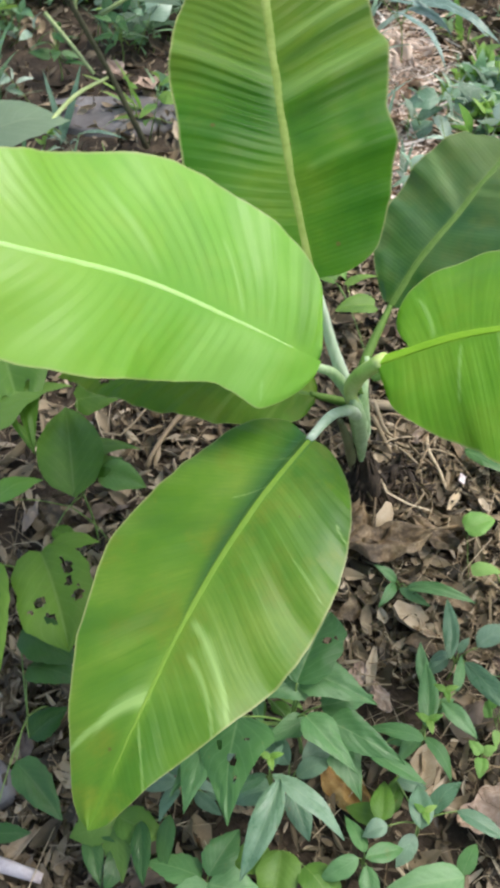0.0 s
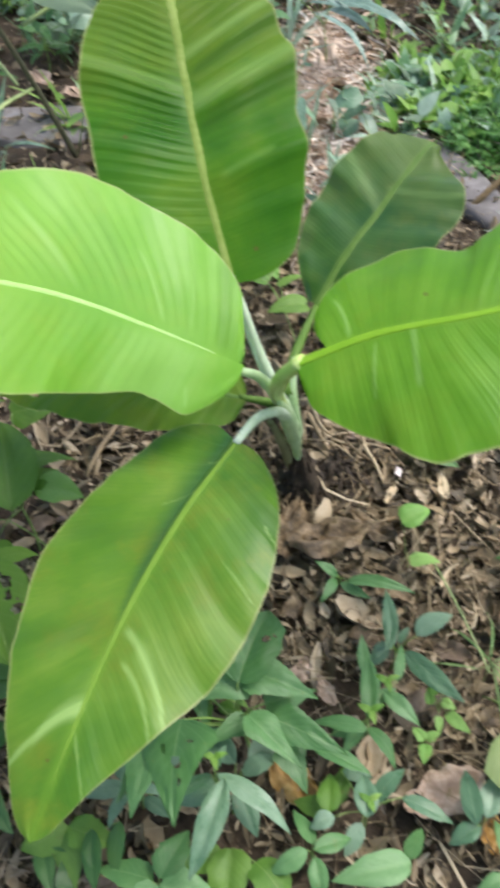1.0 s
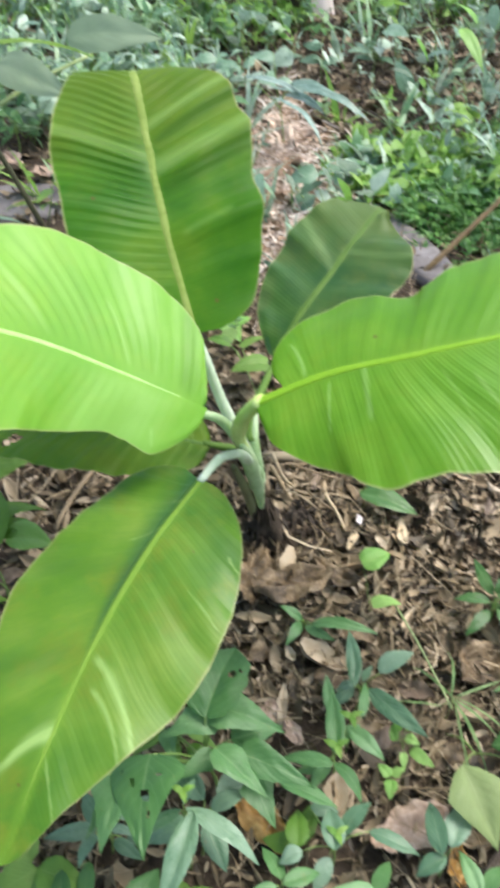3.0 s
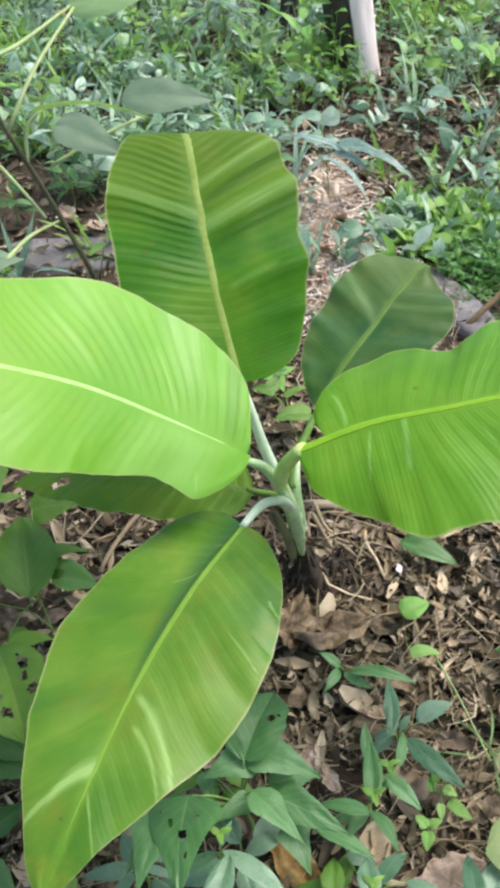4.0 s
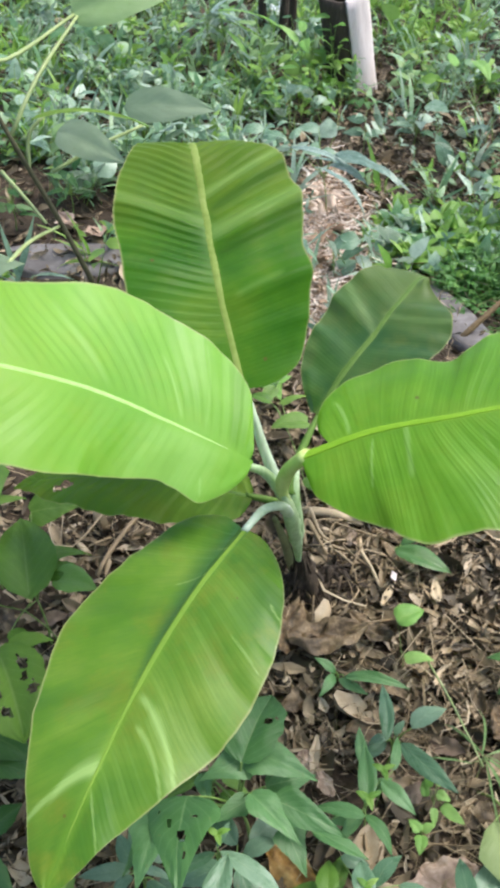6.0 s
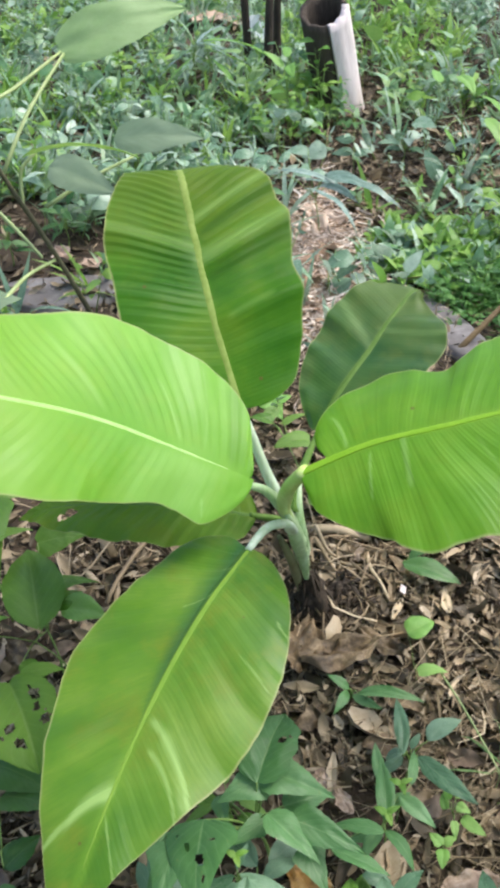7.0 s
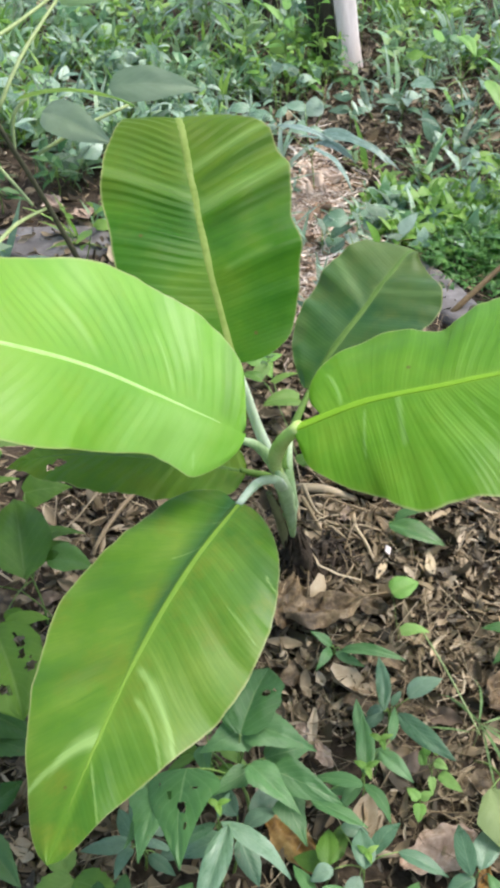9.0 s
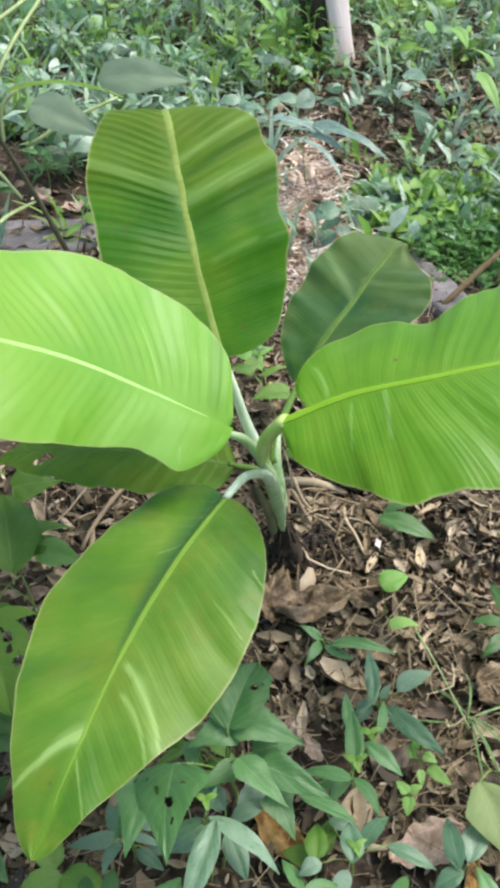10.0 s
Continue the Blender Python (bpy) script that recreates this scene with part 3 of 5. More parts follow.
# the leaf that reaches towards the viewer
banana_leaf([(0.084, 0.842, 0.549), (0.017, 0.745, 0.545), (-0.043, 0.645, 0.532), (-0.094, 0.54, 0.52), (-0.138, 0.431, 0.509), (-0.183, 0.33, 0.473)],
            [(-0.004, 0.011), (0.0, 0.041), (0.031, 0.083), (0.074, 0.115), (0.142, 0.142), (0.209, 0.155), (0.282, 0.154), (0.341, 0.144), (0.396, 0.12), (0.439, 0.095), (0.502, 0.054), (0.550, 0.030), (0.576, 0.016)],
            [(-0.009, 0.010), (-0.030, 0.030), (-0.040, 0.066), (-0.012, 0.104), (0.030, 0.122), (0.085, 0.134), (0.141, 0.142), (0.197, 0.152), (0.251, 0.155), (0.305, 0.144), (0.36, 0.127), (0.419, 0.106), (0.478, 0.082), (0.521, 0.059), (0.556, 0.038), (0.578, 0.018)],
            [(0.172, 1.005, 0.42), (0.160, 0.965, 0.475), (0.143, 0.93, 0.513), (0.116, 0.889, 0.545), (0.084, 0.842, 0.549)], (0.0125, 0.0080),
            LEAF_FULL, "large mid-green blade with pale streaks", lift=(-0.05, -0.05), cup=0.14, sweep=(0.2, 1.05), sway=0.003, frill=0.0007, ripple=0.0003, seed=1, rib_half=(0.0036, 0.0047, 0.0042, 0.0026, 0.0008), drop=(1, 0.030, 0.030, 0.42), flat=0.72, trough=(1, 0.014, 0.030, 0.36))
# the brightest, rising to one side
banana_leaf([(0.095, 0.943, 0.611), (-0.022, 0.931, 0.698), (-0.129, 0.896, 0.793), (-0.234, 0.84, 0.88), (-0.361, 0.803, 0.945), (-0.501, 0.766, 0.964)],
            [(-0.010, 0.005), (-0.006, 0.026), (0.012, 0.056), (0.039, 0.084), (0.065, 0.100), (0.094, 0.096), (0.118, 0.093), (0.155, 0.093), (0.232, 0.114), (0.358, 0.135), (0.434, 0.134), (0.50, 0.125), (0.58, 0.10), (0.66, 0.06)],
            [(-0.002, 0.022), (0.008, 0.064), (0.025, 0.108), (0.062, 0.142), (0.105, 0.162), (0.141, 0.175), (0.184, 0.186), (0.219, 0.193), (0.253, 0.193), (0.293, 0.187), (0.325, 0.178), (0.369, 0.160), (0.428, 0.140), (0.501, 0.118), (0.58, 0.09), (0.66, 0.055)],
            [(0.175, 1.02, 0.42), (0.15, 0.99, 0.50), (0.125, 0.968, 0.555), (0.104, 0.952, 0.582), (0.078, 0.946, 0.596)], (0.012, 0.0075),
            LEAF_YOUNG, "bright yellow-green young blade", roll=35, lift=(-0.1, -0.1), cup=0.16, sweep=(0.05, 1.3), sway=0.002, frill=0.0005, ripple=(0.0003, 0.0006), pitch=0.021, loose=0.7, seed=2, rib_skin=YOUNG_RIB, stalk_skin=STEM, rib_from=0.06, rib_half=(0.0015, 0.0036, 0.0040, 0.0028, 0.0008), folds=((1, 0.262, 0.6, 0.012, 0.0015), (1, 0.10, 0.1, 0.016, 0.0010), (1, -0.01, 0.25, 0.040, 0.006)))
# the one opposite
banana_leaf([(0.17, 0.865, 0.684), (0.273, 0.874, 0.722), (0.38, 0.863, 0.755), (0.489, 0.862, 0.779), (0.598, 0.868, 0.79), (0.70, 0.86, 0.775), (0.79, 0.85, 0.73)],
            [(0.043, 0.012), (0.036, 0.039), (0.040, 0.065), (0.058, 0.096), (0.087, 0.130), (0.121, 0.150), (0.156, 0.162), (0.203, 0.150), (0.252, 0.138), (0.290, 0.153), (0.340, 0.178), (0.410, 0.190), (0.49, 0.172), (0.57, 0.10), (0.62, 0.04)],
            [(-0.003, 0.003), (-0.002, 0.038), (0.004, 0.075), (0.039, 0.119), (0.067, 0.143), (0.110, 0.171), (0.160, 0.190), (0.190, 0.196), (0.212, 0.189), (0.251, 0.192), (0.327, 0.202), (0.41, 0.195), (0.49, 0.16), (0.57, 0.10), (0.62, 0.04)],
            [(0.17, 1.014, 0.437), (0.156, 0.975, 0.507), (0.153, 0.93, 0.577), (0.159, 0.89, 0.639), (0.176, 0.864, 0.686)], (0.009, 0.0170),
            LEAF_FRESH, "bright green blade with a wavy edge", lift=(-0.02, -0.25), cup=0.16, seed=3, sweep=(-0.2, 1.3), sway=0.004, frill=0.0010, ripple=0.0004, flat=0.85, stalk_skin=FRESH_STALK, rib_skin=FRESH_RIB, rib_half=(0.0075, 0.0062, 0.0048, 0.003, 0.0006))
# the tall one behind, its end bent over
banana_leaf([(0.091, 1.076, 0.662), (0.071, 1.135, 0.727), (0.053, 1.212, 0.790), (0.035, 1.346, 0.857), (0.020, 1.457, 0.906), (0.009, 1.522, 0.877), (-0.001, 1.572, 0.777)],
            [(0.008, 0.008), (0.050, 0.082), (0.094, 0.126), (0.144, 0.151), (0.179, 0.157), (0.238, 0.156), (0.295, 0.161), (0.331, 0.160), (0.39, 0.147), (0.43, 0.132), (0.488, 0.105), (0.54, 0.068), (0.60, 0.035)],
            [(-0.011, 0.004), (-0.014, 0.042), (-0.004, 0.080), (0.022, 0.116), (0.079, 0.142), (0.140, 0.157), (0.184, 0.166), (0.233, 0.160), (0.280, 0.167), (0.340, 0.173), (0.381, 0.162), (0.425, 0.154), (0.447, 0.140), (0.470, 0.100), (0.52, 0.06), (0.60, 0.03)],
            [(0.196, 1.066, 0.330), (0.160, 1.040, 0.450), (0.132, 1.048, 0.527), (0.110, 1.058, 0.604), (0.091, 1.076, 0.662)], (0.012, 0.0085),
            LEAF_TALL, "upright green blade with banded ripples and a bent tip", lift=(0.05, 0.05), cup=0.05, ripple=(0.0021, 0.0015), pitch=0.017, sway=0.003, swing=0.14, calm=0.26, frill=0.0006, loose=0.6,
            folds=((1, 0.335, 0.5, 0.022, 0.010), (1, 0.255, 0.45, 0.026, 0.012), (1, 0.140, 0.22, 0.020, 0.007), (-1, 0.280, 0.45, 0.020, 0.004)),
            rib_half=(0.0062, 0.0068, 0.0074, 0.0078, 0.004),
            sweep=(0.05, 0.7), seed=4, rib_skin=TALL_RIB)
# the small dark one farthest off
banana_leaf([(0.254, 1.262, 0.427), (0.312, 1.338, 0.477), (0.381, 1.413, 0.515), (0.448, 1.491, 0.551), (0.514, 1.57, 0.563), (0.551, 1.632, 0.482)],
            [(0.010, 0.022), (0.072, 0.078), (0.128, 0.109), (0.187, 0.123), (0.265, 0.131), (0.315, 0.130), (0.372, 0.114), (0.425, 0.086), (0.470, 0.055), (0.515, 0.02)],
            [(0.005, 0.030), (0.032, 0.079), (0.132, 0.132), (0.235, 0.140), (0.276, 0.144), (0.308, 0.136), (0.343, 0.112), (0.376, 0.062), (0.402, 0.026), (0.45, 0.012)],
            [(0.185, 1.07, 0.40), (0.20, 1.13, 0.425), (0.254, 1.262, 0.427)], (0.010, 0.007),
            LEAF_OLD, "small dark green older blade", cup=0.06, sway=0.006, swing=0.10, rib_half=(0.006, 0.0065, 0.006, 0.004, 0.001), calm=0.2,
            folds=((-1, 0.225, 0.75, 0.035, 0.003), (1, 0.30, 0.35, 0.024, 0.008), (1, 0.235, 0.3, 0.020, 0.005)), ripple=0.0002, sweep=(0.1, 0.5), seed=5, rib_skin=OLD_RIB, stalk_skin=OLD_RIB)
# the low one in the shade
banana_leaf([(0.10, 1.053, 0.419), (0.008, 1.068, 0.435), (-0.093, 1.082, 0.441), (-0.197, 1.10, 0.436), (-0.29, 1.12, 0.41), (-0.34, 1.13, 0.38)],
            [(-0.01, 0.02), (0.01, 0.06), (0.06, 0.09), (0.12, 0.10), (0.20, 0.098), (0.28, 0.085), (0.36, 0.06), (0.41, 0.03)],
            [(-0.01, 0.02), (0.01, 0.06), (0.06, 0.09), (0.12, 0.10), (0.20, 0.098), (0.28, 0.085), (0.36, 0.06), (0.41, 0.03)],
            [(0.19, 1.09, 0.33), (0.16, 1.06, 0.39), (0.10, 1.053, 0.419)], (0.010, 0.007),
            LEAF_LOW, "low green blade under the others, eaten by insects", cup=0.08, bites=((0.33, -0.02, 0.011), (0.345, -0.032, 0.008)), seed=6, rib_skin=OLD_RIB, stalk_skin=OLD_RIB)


def stem_line(points):
    return [Vector(p) - STEM_FOOT for p in points]


part("pseudostem", tube("pseudostem", stem_line([(0.224, 1.160, 0.10), (0.213, 1.12, 0.19), (0.195, 1.065, 0.31), (0.176, 1.01, 0.42), (0.160, 0.975, 0.49)]),
                        [0.004, 0.010, 0.0150, 0.0145, 0.004], sides=16, n=40, wobble=0.22, seed=3), STEM, banana, "pale waxy green stem of wrapped leaf sheaths")
for sheath_line, thick, skin in (
        ([(0.216, 1.118, 0.20), (0.204, 1.070, 0.32), (0.194, 1.072, 0.40), (0.201, 1.128, 0.432)], 0.010, STEM),
        ([(0.212, 1.170, 0.05), (0.192, 1.115, 0.19), (0.172, 1.06, 0.30), (0.150, 1.01, 0.40)], 0.010, OLD_SHEATH)):
    part("leaf_sheath", tube("leaf_sheath", stem_line(sheath_line), [0.004, thick, thick * 0.9, 0.005], sides=10, n=24, wobble=0.1, seed=thick * 900), skin, banana)


def build_corm():
    rng = random.Random(4)
    pieces = [tube_data(stem_line([(0.245, 1.11, -0.06), (0.240, 1.138, 0.03), (0.223, 1.158, 0.135)]), [0.062, 0.044, 0.012], sides=22, n=28, wobble=0.9, seed=8)]
    for k in range(60):
        a, r = rng.uniform(0, 6.28), rng.uniform(0.0, 1.0) ** 0.6
        mid = Vector((0.295 + 0.075 * r * math.cos(a), 1.165 + 0.075 * r * math.sin(a), 0.050 - 0.035 * r + rng.uniform(-0.006, 0.006)))
        turn = a + rng.gauss(1.57, 0.7)
        d = Vector((math.cos(turn), math.sin(turn), rng.gauss(0, 0.2))) * rng.uniform(0.02, 0.05)
        wide = rng.uniform(0.003, 0.009)
        pieces.append(tube_data([p - STEM_FOOT for p in (mid - d, mid + Vector((0, 0, rng.uniform(0.0, 0.02))), mid + d)], [0.4 * wide, wide, 0.3 * wide], sides=6, n=8, level=0.25, wobble=0.5, seed=k))
    for k in range(120):
        a, r, high = rng.uniform(0, 6.28), rng.uniform(0.3, 1.0), rng.uniform(0.01, 0.07)
        top = Vector((0.295 + 0.055 * r * math.cos(a), 1.18 + 0.06 * r * math.sin(a), 0.070 - 0.050 * r + rng.uniform(-0.01, 0.015)))
        low = top + Vector((0.035 * math.cos(a) + rng.gauss(0, 0.012), 0.035 * math.sin(a) + rng.gauss(0, 0.012), -rng.uniform(0.03, 0.06)))
        pieces.append(tube_data([p - STEM_FOOT for p in (top, top.lerp(low, 0.5) + Vector((0, 0, 0.008)), low)], [0.002, rng.uniform(0.0015, 0.008), 0.001], sides=5, n=6, level=0.4))
    for k in range(46):
        a = rng.uniform(0, 6.28)
        high, r = rng.uniform(0.03, 0.15), rng.uniform(0.75, 1.15)
        wide = 0.055 - 0.27 * high
        top = Vector((0.243 - 0.14 * high + r * wide * math.cos(a), 1.128 + 0.2 * high + r * wide * math.sin(a), high))
        low = top + Vector((0.02 * math.cos(a) + rng.gauss(0, 0.008), 0.02 * math.sin(a) + rng.gauss(0, 0.008), -rng.uniform(0.03, 0.06)))
        pieces.append(tube_data([p - STEM_FOOT for p in (top, top.lerp(low, 0.5) + Vector((0, 0, 0.006)), low)], [0.002, rng.uniform(0.001, 0.004), 0.001], sides=5, n=6))
    part("corm", mesh_of("corm", *joined(pieces)), CORM, banana, "dark fibrous base of old leaf sheaths")


build_corm()


def build_roots():
    """Pale old roots and leaf strings that lie round the foot of the stem."""
    rng = random.Random(17)
    lines = [[(0.235, 1.22, 0.12), (0.262, 1.30, 0.05), (0.33, 1.26, 0.035), (0.372, 1.258, 0.03)], [(0.240, 1.20, 0.12), (0.262, 1.35, 0.04), (0.300, 1.30, 0.03), (0.345, 1.235, 0.03)],
             [(0.385, 1.30, 0.03), (0.378, 1.24, 0.045), (0.395, 1.19, 0.04), (0.41, 1.13, 0.025)], [(0.25, 1.39, 0.035), (0.32, 1.38, 0.04), (0.40, 1.345, 0.03)]]
    for _ in range(16):
        a, x, y = rng.uniform(0, 6.28), rng.gauss(0.31, 0.06), rng.gauss(1.24, 0.08)
        l = rng.uniform(0.04, 0.10)
        lines.append([(x - l * math.cos(a), y - l * math.sin(a), 0.03), (x + rng.gauss(0, 0.015), y + rng.gauss(0, 0.015), rng.uniform(0.04, 0.075)), (x + l * math.cos(a + rng.gauss(0, 0.5)), y + l * math.sin(a), 0.025)])
    for k, line in enumerate(lines):
        r = rng.uniform(0.0032, 0.0048) if k < 4 else rng.uniform(0.0012, 0.0028)
        part("root", tube("root", stem_line(line), [r, r, 0.6 * r], sides=6, wobble=0.2, seed=k), STRAW, banana, "dry tan surface root")


build_roots()


# ---- weeds ----
SHAPES = {
    "lance": lambda s: 3.33 * s ** 0.7 * max(0.0, 1 - s) ** 1.1,
    "ovate": lambda s: 2.62 * s ** 0.5 * max(0.0, 1 - s) ** 1.02,
    "angular": lambda s: float(np.interp(s, (0, 0.06, 0.15, 0.24, 0.40, 0.56, 0.75, 0.90, 1), (0.30, 0.72, 0.97, 1.0, 0.76, 0.54, 0.29, 0.11, 0))),
    "kite": lambda s: float(np.interp(s, (0, 0.04, 0.18, 0.34, 0.42, 0.62, 0.85, 1), (0.05, 0.32, 0.70, 1.0, 0.93, 0.60, 0.22, 0))),
    "square": lambda s: float(np.interp(s, (0, 0.05, 0.2, 0.5, 0.74, 0.88, 1), (0.25, 0.62, 0.94, 1.0, 0.88, 0.50, 0))),
    "heart": lambda s: min(1.0, (s + 0.02) ** 0.34 * (1 - s) ** 0.85 * 1.55),
}


def blade_data(base, tip, width, shape, n=12, m=4, droop=0.08, cup=0.18, tooth=0.0, bend=0.0, seed=0.0, lobe=0.0, twist=0.0):
    """A small leaf from base to tip: vertices, faces and uv (along, across)."""
    base, tip = Vector(base), Vector(tip)
    t = (tip - base)
    length = t.length
    t.normalize()
    u = t.cross(Vector((0, 0, 1)))
    u = u.normalized() if u.length > 1e-4 else Vector((1, 0, 0))
    up = u.cross(t)
    u, up = u * math.cos(twist) + up * math.sin(twist), up * math.cos(twist) - u * math.sin(twist)
    verts, faces, uvs = [], [], []
    for k in range(n + 1):
        s = k / n
        half = 0.5 * width * SHAPES[shape](s) + 0.0006
        arch = droop * length * 4 * s * (1 - s)
        for j in range(-m, m + 1):
            c = j / m
            w = half * (1 + (tooth * (1 if k % 2 else -1) if abs(j) == m else 0.0))
            w *= 1 + (0.10 + 1.5 * tooth) * noise.noise(Vector((s * 6, seed, 0.3 if j < 0 else 4.3)))
            z = arch + cup * half * abs(c) * (1.4 - abs(c)) + 0.022 * length * noise.noise(Vector((s * 5, c * 2, seed)))
            p = base + t * (s * length - lobe * length * abs(c) * max(0, 1 - s / 0.25) ** 2) + u * (c * w + bend * length * s * s) + up * z
            verts.append(p)
            uvs.append((s, c))
    row = 2 * m + 1
    for k in range(n):
        for j in range(2 * m):
            a = k * row + j
            faces.append((a, a + 1, a + row + 1, a + row))
    return verts, faces, uvs


HERB_COUNT = [0]


def herb(name, label, foot, leaves, material, shape="lance", stalk=GREEN_STALK, group="weeds", tooth=0.0, thick=0.0025, lobe=0.0, category="weed", holes={}):
    """A weed: a stalk that branches to each of its leaves, given as base, tip and width."""
    foot = Vector((foot[0], foot[1], ground_z(*foot)))
    plant = thing(name, foot, label, category, group)
    HERB_COUNT[0] += 1
    top = sum((Vector(l[:3]) for l in leaves), Vector()) / len(leaves)
    knot = foot.lerp(top, 0.7)
    part("stalk", tube("stalk", [Vector((0, 0, -0.02)), 0.5 * (knot - foot) + Vector((0.004, 0.003, 0)), knot - foot], [thick, thick * 0.8, thick * 0.6], sides=6), stalk, plant)
    for k, l in enumerate(leaves):
        form = l[7] if len(l) > 7 else shape
        n, m = (44, 14) if k in holes else (22, 5) if form in ("angular", "square") else (14, 4)
        v, f, uv = blade_data(Vector(l[:3]) - foot, Vector(l[3:6]) - foot, l[6] * (0.84 if form == "lance" else 0.92), form, n=n, m=m, tooth=tooth * (0.5 if k in holes else 1.0), seed=HERB_COUNT[0] * 7.3 + k * 1.9,
                              bend=0.09 * math.sin(k * 2.4 + HERB_COUNT[0]), lobe=lobe, twist=0.4 * math.sin(k * 1.7), cup=0.22 + 0.2 * math.sin(k * 3.1 + 1), droop=0.09 + 0.05 * math.sin(k * 1.3))
        if k in holes:
            rng = random.Random(k * 31 + 5)
            eaten = [(rng.uniform(0.2, 0.75), rng.uniform(-0.8, 0.8), rng.uniform(0.02, 0.06), rng.uniform(0, 9)) for _ in range(holes[k])]

            def kept(q):
                a, c = np.mean([uv[i] for i in q], axis=0)
                return all(math.hypot(a - x, 0.4 * (c - y)) > r * (1 + 0.8 * noise.noise(Vector((a * 14, c * 6, z)))) for x, y, r, z in eaten)

            f = [q for q in f if kept(q)]
        leaf = part("leaf", mesh_of("leaf", v, f, uv), material, plant)
        b = Vector(l[:3])
        part("leaf_stalk", tube("leaf_stalk", [knot - foot, knot.lerp(b, 0.5) + Vector((0, 0, 0.012)) - foot, b - foot], [thick * 0.6, thick * 0.5, thick * 0.35], sides=5), stalk, leaf)
    return plant


herb("broad_leaf_weed", "broad green weed with toothed, insect-eaten leaves", (0.09, 0.60), [
    (0.070, 0.605, 0.27, 0.118, 0.728, 0.27, 0.100, "square"), (0.089, 0.629, 0.25, 0.003, 0.596, 0.24, 0.072), (0.076, 0.636, 0.25, 0.190, 0.583, 0.23, 0.080),
    (0.120, 0.566, 0.22, 0.236, 0.518, 0.20, 0.068), (0.082, 0.558, 0.26, 0.147, 0.470, 0.25, 0.060), (0.083, 0.570, 0.22, 0.005, 0.529, 0.21, 0.038),
    (0.008, 0.628, 0.20, 0.022, 0.564, 0.19, 0.034), (-0.016, 0.552, 0.27, -0.042, 0.403, 0.26, 0.128), (-0.066, 0.545, 0.25, -0.104, 0.443, 0.24, 0.046),
    (0.137, 0.545, 0.17, 0.163, 0.470, 0.15, 0.062), (0.110, 0.600, 0.20, 0.196, 0.625, 0.18, 0.055), (-0.062, 0.530, 0.26, -0.084, 0.420, 0.25, 0.075)], WEED, "angular", tooth=0.025, thick=0.004, holes={0: 2, 7: 6})
herb("strap_leaf_weed", "weed with long pale folded strap leaves", (0.03, 0.48), [
    (0.043, 0.469, 0.25, -0.003, 0.338, 0.22, 0.046), (0.032, 0.483, 0.23, 0.125, 0.392, 0.21, 0.040), (0.028, 0.486, 0.24, 0.046, 0.520, 0.25, 0.014),
    (0.024, 0.486, 0.22, -0.05, 0.455, 0.20, 0.032)], WEED_BLUE, "lance", thick=0.003)
herb("herb", "low herb with narrow green leaves on leaf litter", (0.28, 0.92), [
    (0.277, 0.913, 0.05, 0.235, 0.938, 0.07, 0.024), (0.274, 0.910, 0.05, 0.233, 0.857, 0.06, 0.024), (0.291, 0.896, 0.06, 0.417, 0.867, 0.07, 0.030),
    (0.281, 0.900, 0.05, 0.331, 0.857, 0.05, 0.022)], WEED)
herb("herb", "low herb with narrow bluish leaves on leaf litter", (0.355, 0.74), [
    (0.338, 0.719, 0.12, 0.361, 0.841, 0.11, 0.032), (0.389, 0.741, 0.12, 0.463, 0.785, 0.11, 0.056), (0.345, 0.739, 0.10, 0.311, 0.729, 0.09, 0.022),
    (0.366, 0.719, 0.11, 0.442, 0.615, 0.10, 0.042), (0.348, 0.745, 0.07, 0.298, 0.719, 0.05, 0.026), (0.360, 0.740, 0.10, 0.384, 0.770, 0.10, 0.018)], WEED_BLUE)
herb("herb", "bushy herb with pointed green leaves on leaf litter", (0.29, 0.61), [
    (0.281, 0.595, 0.13, 0.307, 0.712, 0.12, 0.038), (0.279, 0.584, 0.12, 0.318, 0.518, 0.11, 0.034), (0.314, 0.643, 0.12, 0.364, 0.582, 0.11, 0.033),
    (0.339, 0.660, 0.12, 0.364, 0.731, 0.11, 0.022), (0.296, 0.674, 0.10, 0.291, 0.765, 0.09, 0.026), (0.276, 0.596, 0.10, 0.220, 0.592, 0.09, 0.034),
    (0.278, 0.596, 0.10, 0.238, 0.549, 0.09, 0.030), (0.275, 0.571, 0.14, 0.186, 0.592, 0.13, 0.036), (0.183, 0.552, 0.14, 0.268, 0.498, 0.13, 0.040),
    (0.300, 0.630, 0.11, 0.336, 0.655, 0.11, 0.026)], WEED)
herb("herb", "low herb with pointed bluish leaves on leaf litter", (0.265, 0.46), [
    (0.255, 0.438, 0.13, 0.262, 0.508, 0.12, 0.044), (0.273, 0.459, 0.13, 0.323, 0.514, 0.12, 0.038), (0.207, 0.446, 0.12, 0.168, 0.437, 0.11, 0.034),
    (0.230, 0.521, 0.10, 0.279, 0.515, 0.09, 0.028), (0.319, 0.474, 0.10, 0.394, 0.432, 0.09, 0.034), (0.250, 0.440, 0.10, 0.216, 0.400, 0.08, 0.034)], WEED_BLUE)
herb("herb", "dark green herb close to the soil", (0.205, 0.47), [
    (0.200, 0.456, 0.11, 0.207, 0.520, 0.10, 0.040), (0.205, 0.470, 0.08, 0.150, 0.490, 0.07, 0.036), (0.207, 0.475, 0.08, 0.250, 0.540, 0.07, 0.034)], WEED_GREEN, "ovate")
